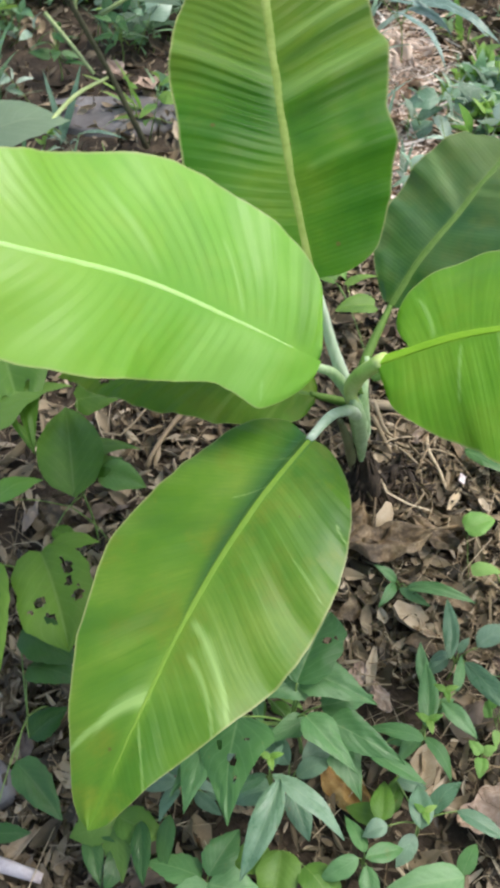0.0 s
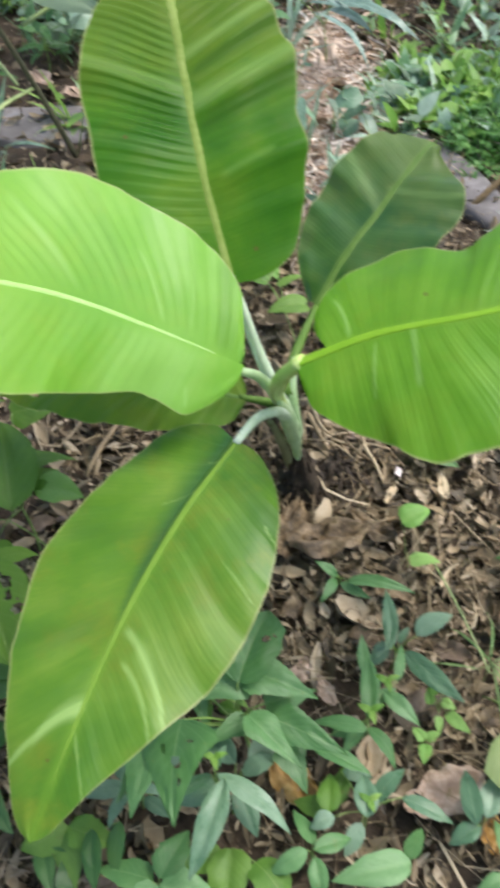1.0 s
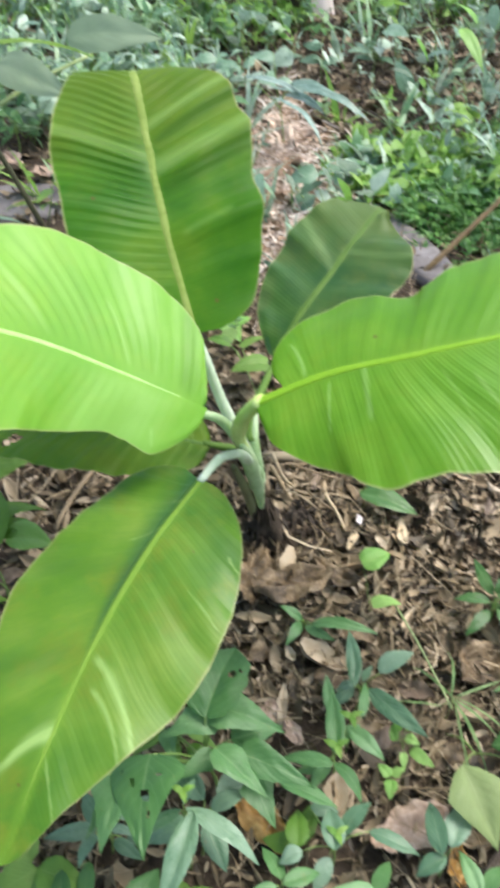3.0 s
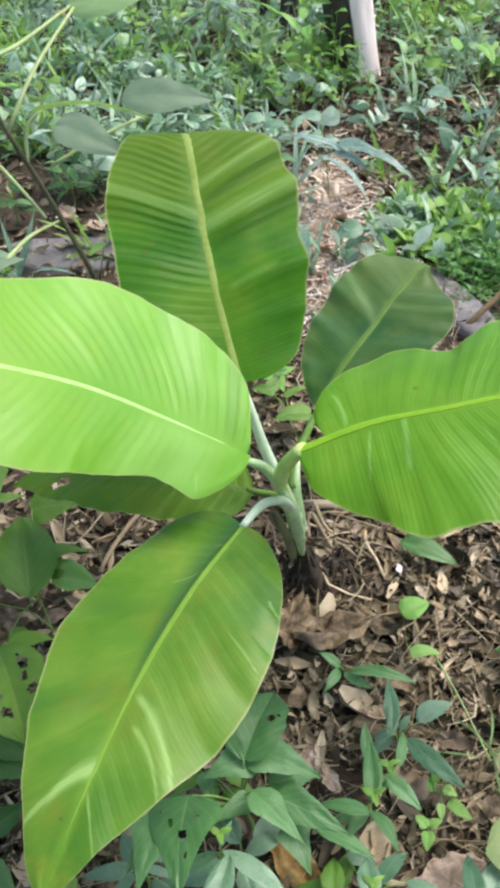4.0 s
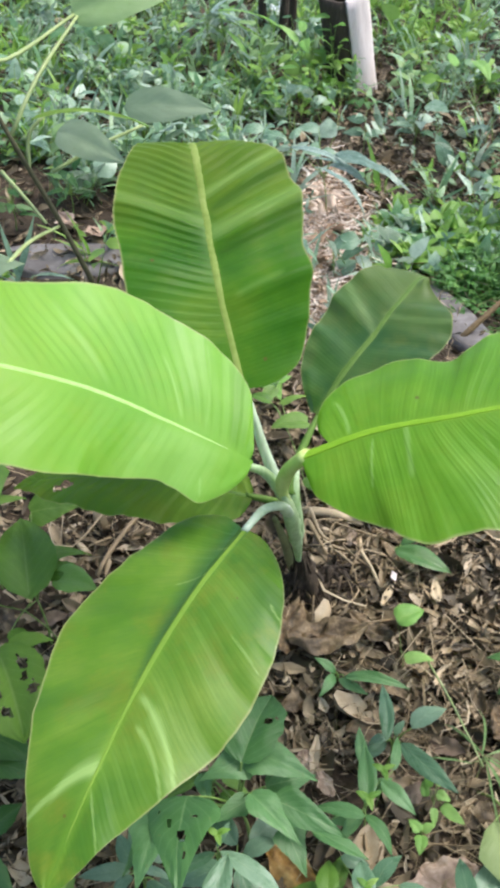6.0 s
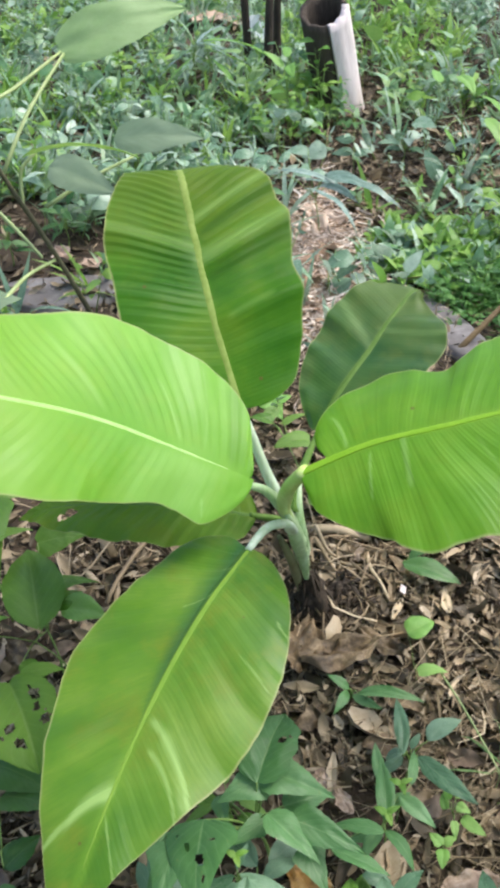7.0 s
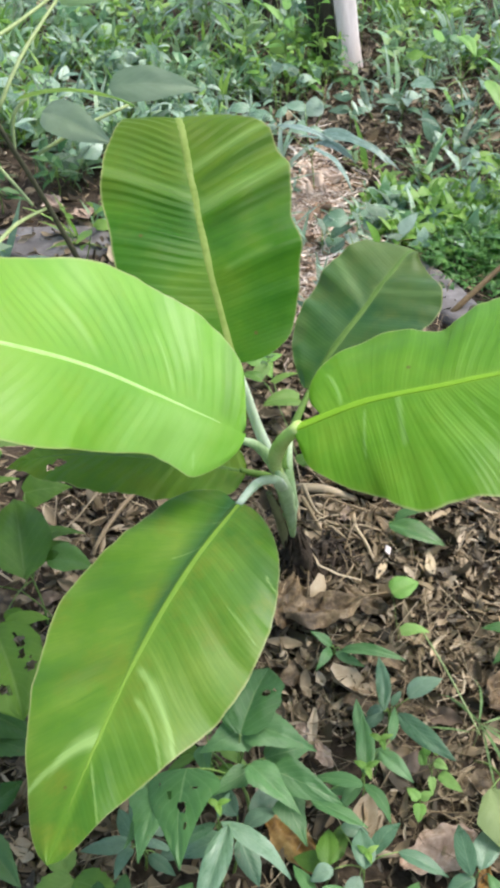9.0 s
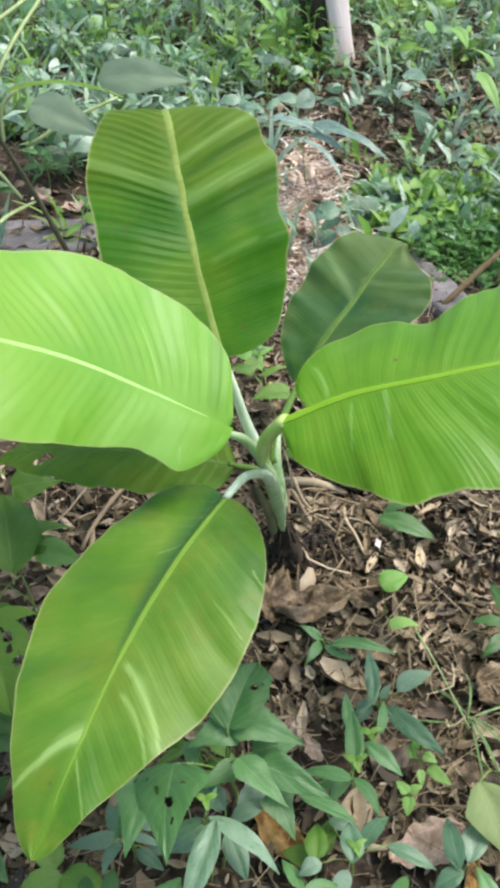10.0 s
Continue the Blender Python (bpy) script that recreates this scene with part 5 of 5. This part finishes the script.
def build_far_things():
    stump = thing("tree_stump", (0.795, 4.20, 0.0), "hollow broken tree stump, dark with one bleached side", "tree stump")
    part("bark", stump_wall("bark", 6, 272, 0.108, 0.085, 1.0), BARK, stump, "dark weathered bark")
    part("bare_wood", stump_wall("bare_wood", -86, 4, 0.113, 0.080, 2.0), CULM, stump, "pale bleached bare wood")
    part("pith", mesh_of("pith", *tube_data([(0, 0, -0.05), (-0.02, 0, 0.10)], [0.080, 0.078], sides=16)), PITH, stump, "dark rotten heart")
    for k, (x, y, lean, tall) in enumerate(((0.47, 4.62, 0.05, 0.9), (0.40, 4.75, -0.06, 1.0), (0.53, 4.70, 0.02, 0.8))):
        stake = thing("dead_sapling", (x, y, 0.0), "thin dark brown dead sapling standing upright", "sapling", "dead saplings")
        part("stem", tube("stem", [(0, 0, -0.04), (0.5 * lean, 0, 0.5 * tall), (lean, 0.03, tall)], [0.024, 0.020, 0.016], sides=10, wobble=0.2, seed=k * 3.0), BARK, stake)
    scrap = mesh_of("scrap", *dry_leaf_data(0.24, 0.16, 0.2, 0.6, 31.0, n=16, m=6, crumple=0.3, rag=0.6))
    ob = solid("crumpled_scrap", scrap, SCRAP, "crumpled pale bluish scrap caught among weeds", "scrap")
    ob.matrix_world = Matrix.Translation((0.42, 4.95, 0.14)) @ Euler((0.9, 0.2, 1.2)).to_matrix().to_4x4()
    flake = [(x * 0.011 + 0.004 * (y > 0), y * 0.0065 + 0.003 * (x > 0), 0.004 * abs(x) + z) for z in (0.0, 0.0015) for y in (-1, 1) for x in (-1, 0, 1)]
    chip = mesh_of("chip", flake, [(0, 3, 4, 1), (1, 4, 5, 2), (6, 7, 10, 9), (7, 8, 11, 10), (0, 1, 7, 6), (1, 2, 8, 7), (2, 5, 11, 8), (5, 4, 10, 11), (4, 3, 9, 10), (3, 0, 6, 9)], smooth=False)
    ob = solid("white_chip", chip, CULM, "small white chip lying on the litter", "scrap")
    ob.matrix_world = Matrix.Translation((0.436, 1.155, ground_z(0.436, 1.155) + 0.042)) @ Euler((0.2, 0.1, 1.1)).to_matrix().to_4x4()


def stone(name, place, size, label, seed, turn=0.0, skin=None):
    bm = bmesh.new()
    bmesh.ops.create_icosphere(bm, subdivisions=3, radius=1.0)
    for v in bm.verts:
        d = 1 + 0.22 * noise.noise(v.co * 1.6 + Vector((seed, 0, 0))) + 0.06 * noise.noise(v.co * 5 + Vector((0, seed, 0)))
        v.co = Vector((v.co.x * size[0] * d, v.co.y * size[1] * d, max(-0.6, min(0.55, v.co.z * d)) * size[2]))
    me = bpy.data.meshes.new(name)
    bm.to_mesh(me)
    bm.free()
    me.polygons.foreach_set("use_smooth", [True] * len(me.polygons))
    solid(name, me, skin or STONE, label, "stone", place=place).rotation_euler[2] = radians(turn)


build_far_things()
stone("stone", (-0.42, 2.63, 0.004), (0.26, 0.12, 0.022), "flat grey stone half sunk in the soil", 3.0)
stone("stone", (-0.435, 0.555, 0.01), (0.035, 0.06, 0.03), "pale grey stone lying in the litter", 7.0, 40)
stone("stone", (0.58, 0.319, 0.0), (0.13, 0.14, 0.06), "rough grey-brown stone sunk in the soil", 5.0, 30, STONE_BROWN)
stone("stone", (0.795, 2.26, 0.010), (0.080, 0.31, 0.035), "long flat grey stone edging a fern clump", 9.0, 22)


def twig(name, label, points, radii, material=STRAW, seed=0, category="twig"):
    foot = Vector(points[0])
    me = tube(name, [Vector(p) - foot for p in points], radii, sides=7, wobble=0.15, seed=seed)
    solid(name, me, material, label, category, "fallen twigs", place=foot)


twig("twig", "long brown twig standing out of the fern", [(0.80, 2.10, 0.01), (0.95, 2.17, 0.12), (1.122, 2.242, 0.25), (1.30, 2.30, 0.38)], [0.010, 0.0075, 0.006], TWIG, seed=1)
twig("twig", "dark brown twig lying against the stone", [(0.44, 0.35, 0.03), (0.52, 0.425, 0.055), (0.59, 0.492, 0.06)], [0.005, 0.007, 0.005], BARK, seed=9)
twig("stick", "long thin yellow stalk leaning over the herbs", [(0.465, 0.925, 0.06), (0.481, 0.807, 0.095), (0.507, 0.671, 0.10)], [0.0022, 0.0020, 0.0016], PALE_STALK, seed=7)
twig("stick", "bleached pale stick lying on the soil", [(-0.46, 0.432, 0.022), (-0.39, 0.416, 0.026), (-0.322, 0.398, 0.022)], [0.011, 0.012, 0.009], CULM, seed=6)
twig("stick", "pale dry stick lying in the litter", [(-0.08, 1.44, 0.05), (-0.15, 1.33, 0.06), (-0.20, 1.235, 0.055), (-0.215, 1.19, 0.05)], [0.0045, 0.006, 0.005], STRAW, seed=2)
twig("stick", "dry curled leaf stalk beside the stem", [(0.27, 1.385, 0.03), (0.33, 1.37, 0.035), (0.40, 1.34, 0.025)], [0.010, 0.011, 0.006], seed=3)
twig("stick", "thin dry stalk bent beside the stem", [(0.265, 1.33, 0.10), (0.30, 1.29, 0.04), (0.37, 1.27, 0.03)], [0.005, 0.004, 0.003], seed=4)
twig("stick", "thin dry stalk bent beside the stem", [(0.26, 1.30, 0.09), (0.31, 1.23, 0.03), (0.36, 1.21, 0.025)], [0.005, 0.004, 0.003], seed=5)


# ---- litter ----
def bare(x, y):
    """How open the ground is: 1 for litter alone, 0 for weeds alone."""
    if y < 1.75:
        return 1.0
    if y < 2.45 and -0.05 < x < 0.68 or y < 2.12 and 0.3 < x < 0.95:
        return 0.95
    if y < 3.05 and x <= -0.05:
        return 0.94
    patch = math.exp(-(((x - 0.46) / 0.15) ** 2 + ((y - 2.80) / 0.45) ** 2))
    path = math.exp(-(((x - 1.0) / 0.45) ** 2 + ((y - 3.65) / 0.25) ** 2)) + math.exp(-(((x - 0.30) / 0.25) ** 2 + ((y - 5.75) / 0.35) ** 2))
    thin = 0.78 if x > 0.55 and 2.85 < y < 3.8 else 0.45 if x > 0.72 and 3.1 < y < 5.2 else 0.12
    if math.hypot(x - 0.87, 0.6 * (y - 4.02)) < 0.13:
        return 1.0
    return min(1.0, max(thin, 1.5 * patch + 0.6 * path))


def in_hollow(x, y):
    """The two damp hollows among the weeds, where little litter lies."""
    return min(((x + 0.20) / 0.20) ** 2 + ((y - 1.33) / 0.20) ** 2, ((x - 0.19) / 0.24) ** 2 + ((y - 0.52) / 0.20) ** 2) < 1 + 0.5 * noise.noise(Vector((x * 9, y * 9, 2.0)))


def build_litter():
    rng = random.Random(11)
    kinds = {}
    for far, n, m in ((False, 5, 2), (True, 4, 1)):
        kinds[far] = []
        for k in range(36):
            long = rng.uniform(0.035, 0.09)
            slim = rng.uniform(0.10, 0.25) if k % 2 == 0 else rng.uniform(0.25, 0.55)
            v, f = dry_leaf_data(long, long * slim, rng.uniform(-0.12, 0.28), rng.uniform(-0.8, 1.6), k * 3.7, n=n, m=m)
            kinds[far].append((np.array([tuple(p) for p in v]), np.array(f)))
    verts, faces, total = [], [], 0
    for k in range(45500):
        y = rng.uniform(1.7, 5.2) if k % 2 else rng.uniform(0.2, 2.0)
        x = rng.uniform(-0.9, 1.4) * (0.7 + 0.35 * y)
        if k >= 22000:
            x, y = rng.uniform(-4.0, 4.5), rng.uniform(-3.0, 7.0)
        if k >= 29000:
            x, y = rng.uniform(0.4, 1.7), rng.uniform(2.5, 4.6)
        if k >= 33500:
            x, y = (rng.uniform(-0.30, 1.05), rng.uniform(0.75, 1.95)) if k % 5 else (rng.uniform(-0.60, -0.12), rng.uniform(0.30, 1.0))
        if ((x - 0.255) / 0.055) ** 2 + ((y - 1.145) / 0.07) ** 2 < 1:
            continue
        v, f = rng.choice(kinds[y > 2.0])
        size = rng.uniform(0.2, 0.55) if rng.random() < 0.7 else rng.uniform(0.55, 1.0)
        if y > 2.0 or 22000 <= k < 33500:
            size *= 1.25
        if in_hollow(x, y) and k % 2:
            continue
        turn = np.array(Euler((rng.gauss(0, 0.6), rng.gauss(0, 0.4), rng.uniform(0, 6.28))).to_matrix())
        verts.append(size * v @ turn.T + np.array((x, y, ground_z(x, y) + rng.uniform(0.002, 0.028))))
        faces.extend(map(tuple, (f + total).tolist()))
        total += len(v)
    solid("leaf_litter", mesh_of("leaf_litter", np.concatenate(verts).tolist(), faces), DRY, "brown and tan dead leaves covering the soil", "leaf litter", kind="stuff")
    meshes = []
    for k in range(14):
        long = rng.uniform(0.055, 0.10)
        slim = rng.uniform(0.13, 0.25) if k % 2 else rng.uniform(0.3, 0.5)
        me = mesh_of("dead_leaf", *dry_leaf_data(long, long * slim, rng.uniform(-0.08, 0.22), rng.uniform(-0.3, 1.2), 80 + k * 2.3, n=10, m=3))
        me.materials.append(DRY)
        meshes.append(me)
    for _ in range(140):
        x, y = rng.uniform(-0.45, 1.0), rng.uniform(0.3, 1.75)
        if ((x - 0.265) / 0.09) ** 2 + ((y - 1.15) / 0.12) ** 2 < 1 or ((x - 0.27) / 0.15) ** 2 + ((y - 1.01) / 0.10) ** 2 < 1 or in_hollow(x, y):
            continue
        ob = solid("dead_leaf", rng.choice(meshes), DRY, "curled dry brown leaf lying on the litter", "dead leaf", "dead leaves")
        ob.matrix_world = Matrix.Translation((x, y, ground_z(x, y) + rng.uniform(0.014, 0.03))) @ Euler((rng.gauss(0, 0.35), rng.gauss(0, 0.25), rng.uniform(0, 6.28))).to_matrix().to_4x4()
    strips = []
    for k in range(10):
        long = rng.uniform(0.05, 0.10)
        me = mesh_of("dead_leaf", *dry_leaf_data(long, long * rng.uniform(0.14, 0.3), rng.uniform(-0.05, 0.2), rng.uniform(0.0, 1.2), 140 + k * 3.1, n=10, m=3))
        me.materials.append(STRAW)
        strips.append(me)
    for k in range(85):
        x, y = (rng.uniform(0.3, 1.0), rng.uniform(0.85, 1.75)) if k % 3 else (rng.uniform(-0.4, 0.9), rng.uniform(0.3, 1.6))
        if ((x - 0.265) / 0.09) ** 2 + ((y - 1.15) / 0.12) ** 2 < 1 or ((x - 0.27) / 0.15) ** 2 + ((y - 1.01) / 0.10) ** 2 < 1 or in_hollow(x, y):
            continue
        ob = solid("dead_leaf", rng.choice(strips), STRAW, "pale tan narrow dry leaf lying on the litter", "dead leaf", "dead leaves")
        ob.matrix_world = Matrix.Translation((x, y, ground_z(x, y) + rng.uniform(0.022, 0.036))) @ Euler((rng.gauss(0, 0.35), rng.gauss(0, 0.2), rng.uniform(0, 6.28))).to_matrix().to_4x4()
    broad = []
    for k in range(9):
        long = rng.uniform(0.055, 0.095)
        me = mesh_of("dead_leaf", *dry_leaf_data(long, long * rng.uniform(0.42, 0.62), rng.uniform(-0.10, 0.12), rng.uniform(-0.5, 0.5), 260 + k * 2.9, n=14, m=4, crumple=0.13))
        me.materials.append((LITTER_PINK, FALLEN, LITTER_PINK)[k % 3])
        broad.append(me)
    for k in range(75):
        x, y = rng.uniform(-0.50, 1.0), rng.uniform(0.32, 1.75)
        if ((x - 0.29) / 0.12) ** 2 + ((y - 1.16) / 0.13) ** 2 < 1 or in_hollow(x, y):
            continue
        ob = solid("dead_leaf", broad[k % 9], LITTER_PINK, ("broad pinkish-brown dry leaf lying on the litter", "broad crumpled dark brown leaf lying on the litter")[k % 3 == 1], "dead leaf", "dead leaves")
        ob.matrix_world = Matrix.Translation((x, y, ground_z(x, y) + rng.uniform(0.024, 0.036))) @ Euler((rng.gauss(0, 0.3), rng.gauss(0, 0.25), rng.uniform(0, 6.28))).to_matrix().to_4x4()
    for name, many, skin, label in (("straw", 2600, STRAW, "scattered tan straw and thin dry stalks"), ("straw_heap", 3000, STRAW_PALE, "heap of bleached straw and dry strips")):
        lots = []
        for _ in range(many):
            r = rng.random()
            if name == "straw_heap":
                y = rng.gauss(2.70, 0.26)
                x = rng.gauss(0.47 + 0.09 * (y - 2.7), 0.07) if r < 0.94 else rng.gauss(0.62, 0.06)
            elif r < 0.15:
                x, y = rng.gauss(0.95, 0.35), rng.gauss(3.45, 0.4)
            elif r < 0.19:
                x, y = rng.gauss(-0.12, 0.15), rng.gauss(1.35, 0.14)
            elif r < 0.27:
                x, y = rng.gauss(0.48, 0.14), rng.gauss(0.80, 0.16)
            else:
                x, y = rng.uniform(-0.8, 1.2), rng.uniform(0.3, 2.4)
            if in_hollow(x, y) and rng.random() < 0.4:
                continue
            a, l = rng.uniform(0, 6.28), rng.uniform(0.03, 0.17) if name == "straw" else rng.uniform(0.02, 0.11)
            z = ground_z(x, y) + rng.uniform(0.010, 0.045)
            d = Vector((math.cos(a), math.sin(a), rng.gauss(0, 0.15))) * l
            p = Vector((x, y, z))
            wide = rng.uniform(0.0004, 0.0013) if rng.random() < 0.88 else rng.uniform(0.0015, 0.003)
            if name == "straw_heap":
                wide *= 2.4
            lots.append(tube_data([p - d * 0.5, p + Vector((rng.gauss(0, 0.02), rng.gauss(0, 0.02), 0.004)), p + d * 0.5], [wide, wide, wide * 0.6], sides=3, n=5))
        solid(name, mesh_of(name, *joined(lots), smooth=False), skin, label, "straw", kind="stuff")
    for k, (x, y, long, wide, turn, label) in enumerate((
            (0.27, 0.995, 0.17, 0.085, 10, "large crumpled orange-brown dead leaf before the stem"), (0.20, 1.02, 0.15, 0.09, 70, "large crumpled grey-brown dead leaf before the stem"),
            (0.36, 1.02, 0.11, 0.05, 140, "crumpled orange-brown dead leaf"), (0.153, 0.538, 0.16, 0.060, -55, "long orange curled dead leaf"),
            (0.403, 0.499, 0.15, 0.08, 20, "broad pinkish-brown dead leaf"), (0.47, 0.44, 0.09, 0.035, 80, "small yellow dry leaf on litter"),
            (0.189, 0.732, 0.055, 0.035, 60, "small pale pinkish dead leaf"), (0.228, 0.689, 0.065, 0.032, 110, "small pale pinkish dead leaf"),
            (0.62, 0.80, 0.14, 0.08, 30, "broad grey-brown dead leaf"), (0.50, 2.85, 0.36, 0.09, 100, "pale dry sheath lying in straw"),
            (0.44, 2.60, 0.30, 0.08, 70, "pale dry sheath lying in straw"), (0.52, 3.05, 0.28, 0.08, 130, "pale dry sheath lying in straw"), (0.47, 2.72, 0.24, 0.07, 40, "pale dry sheath lying in straw"),
            (0.28, 5.70, 0.34, 0.14, 15, "pale dry sheath on far litter"), (0.42, 5.62, 0.30, 0.12, 150, "pale dry sheath on far litter"), (0.15, 5.80, 0.28, 0.12, 80, "pale dry sheath on far litter"), (-0.30, 2.78, 0.16, 0.09, 30, "pale dead leaf beside the shrub"), (-0.44, 2.86, 0.13, 0.07, 120, "pale dead leaf beside the shrub"), (-0.20, 2.66, 0.11, 0.05, 75, "pale dead leaf beside the shrub"))):
        me = mesh_of("fallen_leaf", *dry_leaf_data(long, wide, 0.08, 0.25, 200 + k * 1.7, n=26, m=8, crumple=0.16, rag=0.5))
        ob = solid("fallen_leaf", me, (FALLEN, FALLEN, FALLEN, ORANGE_LEAF, PINK_LEAF, ORANGE_LEAF, PINK_LEAF, PINK_LEAF, FALLEN)[k] if k < 9 else PINK_LEAF if k > 15 else STRAW_PALE, label, "dead leaf", "dead leaves")
        ob.matrix_world = Matrix.Translation((x, y, ground_z(x, y) + (0.048 if k < 3 else 0.03))) @ Euler((0.1 * math.sin(k), 0.06, radians(turn))).to_matrix().to_4x4()


build_litter()


# ---- weed carpet and ferns ----
def build_carpet():
    rng = random.Random(23)
    models = {"herb": [], "broad": [], "blade": []}
    for k in range(14):
        for kind, slim, shape in (("herb", rng.uniform(0.18, 0.46), ("lance", "ovate")[k % 2]), ("broad", rng.uniform(0.45, 0.7), ("ovate", "heart")[k % 2]), ("blade", rng.uniform(0.06, 0.12), "lance")):
            v, f, uv = blade_data((0, 0, 0), (1, 0, 0), slim, shape, n=5, m=1, droop=rng.uniform(0.0, 0.2), cup=rng.uniform(0.0, 0.6), seed=k * 5.1, bend=rng.uniform(-0.15, 0.15))
            models[kind].append((np.array([tuple(p) for p in v]), np.array(f), uv))
    lots = {}

    def leaf(lot, kind, b, heading, rise, size, roll):
        v, f, uv = rng.choice(models[kind])
        verts, faces, uvs, count = lots.setdefault(lot, ([], [], [], [0]))
        turn = np.array((Euler((0, 0, heading)).to_matrix() @ Euler((roll, -rise, 0)).to_matrix()))
        verts.append(size * v @ turn.T + np.array(b))
        faces.extend(map(tuple, (f + count[0]).tolist()))
        uvs.extend(uv)
        count[0] += len(v)

    stalks = []
    made = 0
    while made < 8200:
        y = 1.75 + 6.0 * rng.random() ** 1.15
        x = 0.25 + rng.uniform(-1, 1) * (0.75 + 0.42 * y)
        if made >= 6000:
            x, y = rng.uniform(-4.2, 4.7), rng.uniform(-3.0, 7.7)
            if abs(x - 0.25) < 0.75 + 0.42 * max(0.0, y) and y > -0.8:
                continue
        elif rng.random() < bare(x, y) or noise.noise(Vector((x * 1.9, y * 1.9, 5.5))) < -0.42 + 0.2 * rng.random() - 0.05 * (y - 2):
            continue
        low = made < 6000 and made % 30 == 0
        if low:
            x, y = rng.uniform(0.64, 1.10), rng.uniform(2.45, 2.90)
        made += 1
        foot = Vector((x, y, ground_z(x, y)))
        top = foot + Vector((rng.gauss(0, 0.05), rng.gauss(0, 0.05), rng.uniform(0.02, 0.07) if low else rng.uniform(0.04, 0.24)))
        hue = noise.noise(Vector((x * 1.3, y * 1.3, 9.0))) + rng.gauss(0, 0.35)
        lot = "carpet_lime" if hue < -0.30 else "carpet_glossy" if hue > 0.12 or (y < 3.1 and x > 0.5 and hue > -0.1) else "carpet"
        turn, draw = rng.uniform(0, 6.28), rng.random()
        if draw < 0.2:
            for k in range(rng.randint(5, 9)):
                leaf(lot, "blade", foot + Vector((rng.gauss(0, 0.01), rng.gauss(0, 0.01), 0)), rng.uniform(0, 6.28), rng.uniform(0.3, 1.2), rng.uniform(0.10, 0.26) * (0.5 if low else 1.0), rng.gauss(0, 0.4))
            continue
        stalks.append(tube_data([foot - Vector((0, 0, 0.01)), top], [0.0028, 0.0012], sides=3, n=3))
        broad = draw > 0.78
        size = rng.uniform(0.055, 0.11) if broad else rng.uniform(0.028, 0.078)
        for k in range(rng.randint(3, 5) if broad else rng.randint(5, 11)):
            leaf(lot, "broad" if broad else "herb", foot.lerp(top, rng.uniform(0.3, 1.0)), turn + k * 2.4 + rng.gauss(0, 0.5), rng.gauss(0.05, 0.5), size * rng.uniform(0.55, 1.25), rng.gauss(0, 0.7))
    for frond in range(600):
        x, y = rng.gauss(1.20, 0.14), rng.gauss(2.47, 0.17)
        if frond >= 420:
            x, y = rng.gauss(0.95, 0.10), rng.gauss(2.44, 0.10)
            if x < 0.80 - 0.56 * (y - 2.476):
                continue
        foot = Vector((x, y, ground_z(x, y)))
        a, l = rng.uniform(0, 6.28), rng.uniform(0.06, 0.20)
        d = Vector((math.cos(a), math.sin(a), rng.uniform(0.4, 1.6))).normalized() * l
        for k in range(8):
            s = 0.25 + 0.75 * k / 7
            p = foot + d * s - Vector((0, 0, 0.06 * s * s))
            for g in (-1, 1):
                leaf("fern", "herb", p, a + g * 0.8, rng.gauss(0.2, 0.4), 0.046 * (1.25 - s), rng.gauss(0, 0.6))
    for lot, name, skin, label, category in (
            ("carpet", "weed_carpet", CARPET, "dense low green weeds covering the garden floor", "weeds"),
            ("carpet_glossy", "glossy_weeds", CARPET_GLOSSY, "low glossy bluish weeds reflecting the sky", "weeds"),
            ("carpet_lime", "lime_weeds", CARPET_LIME, "low lime green weeds among the darker ones", "weeds"),
            ("fern", "fern_clump", GRASS, "clump of fine green feathery fern", "fern")):
        verts, faces, uvs, _ = lots[lot]
        solid(name, mesh_of(name, np.concatenate(verts).tolist(), faces, uvs), skin, label, category, kind="stuff")
    solid("weed_stalks", mesh_of("weed_stalks", *joined(stalks)), GREEN_STALK, "thin green stalks of the low weeds", "weeds", kind="stuff")


build_carpet()
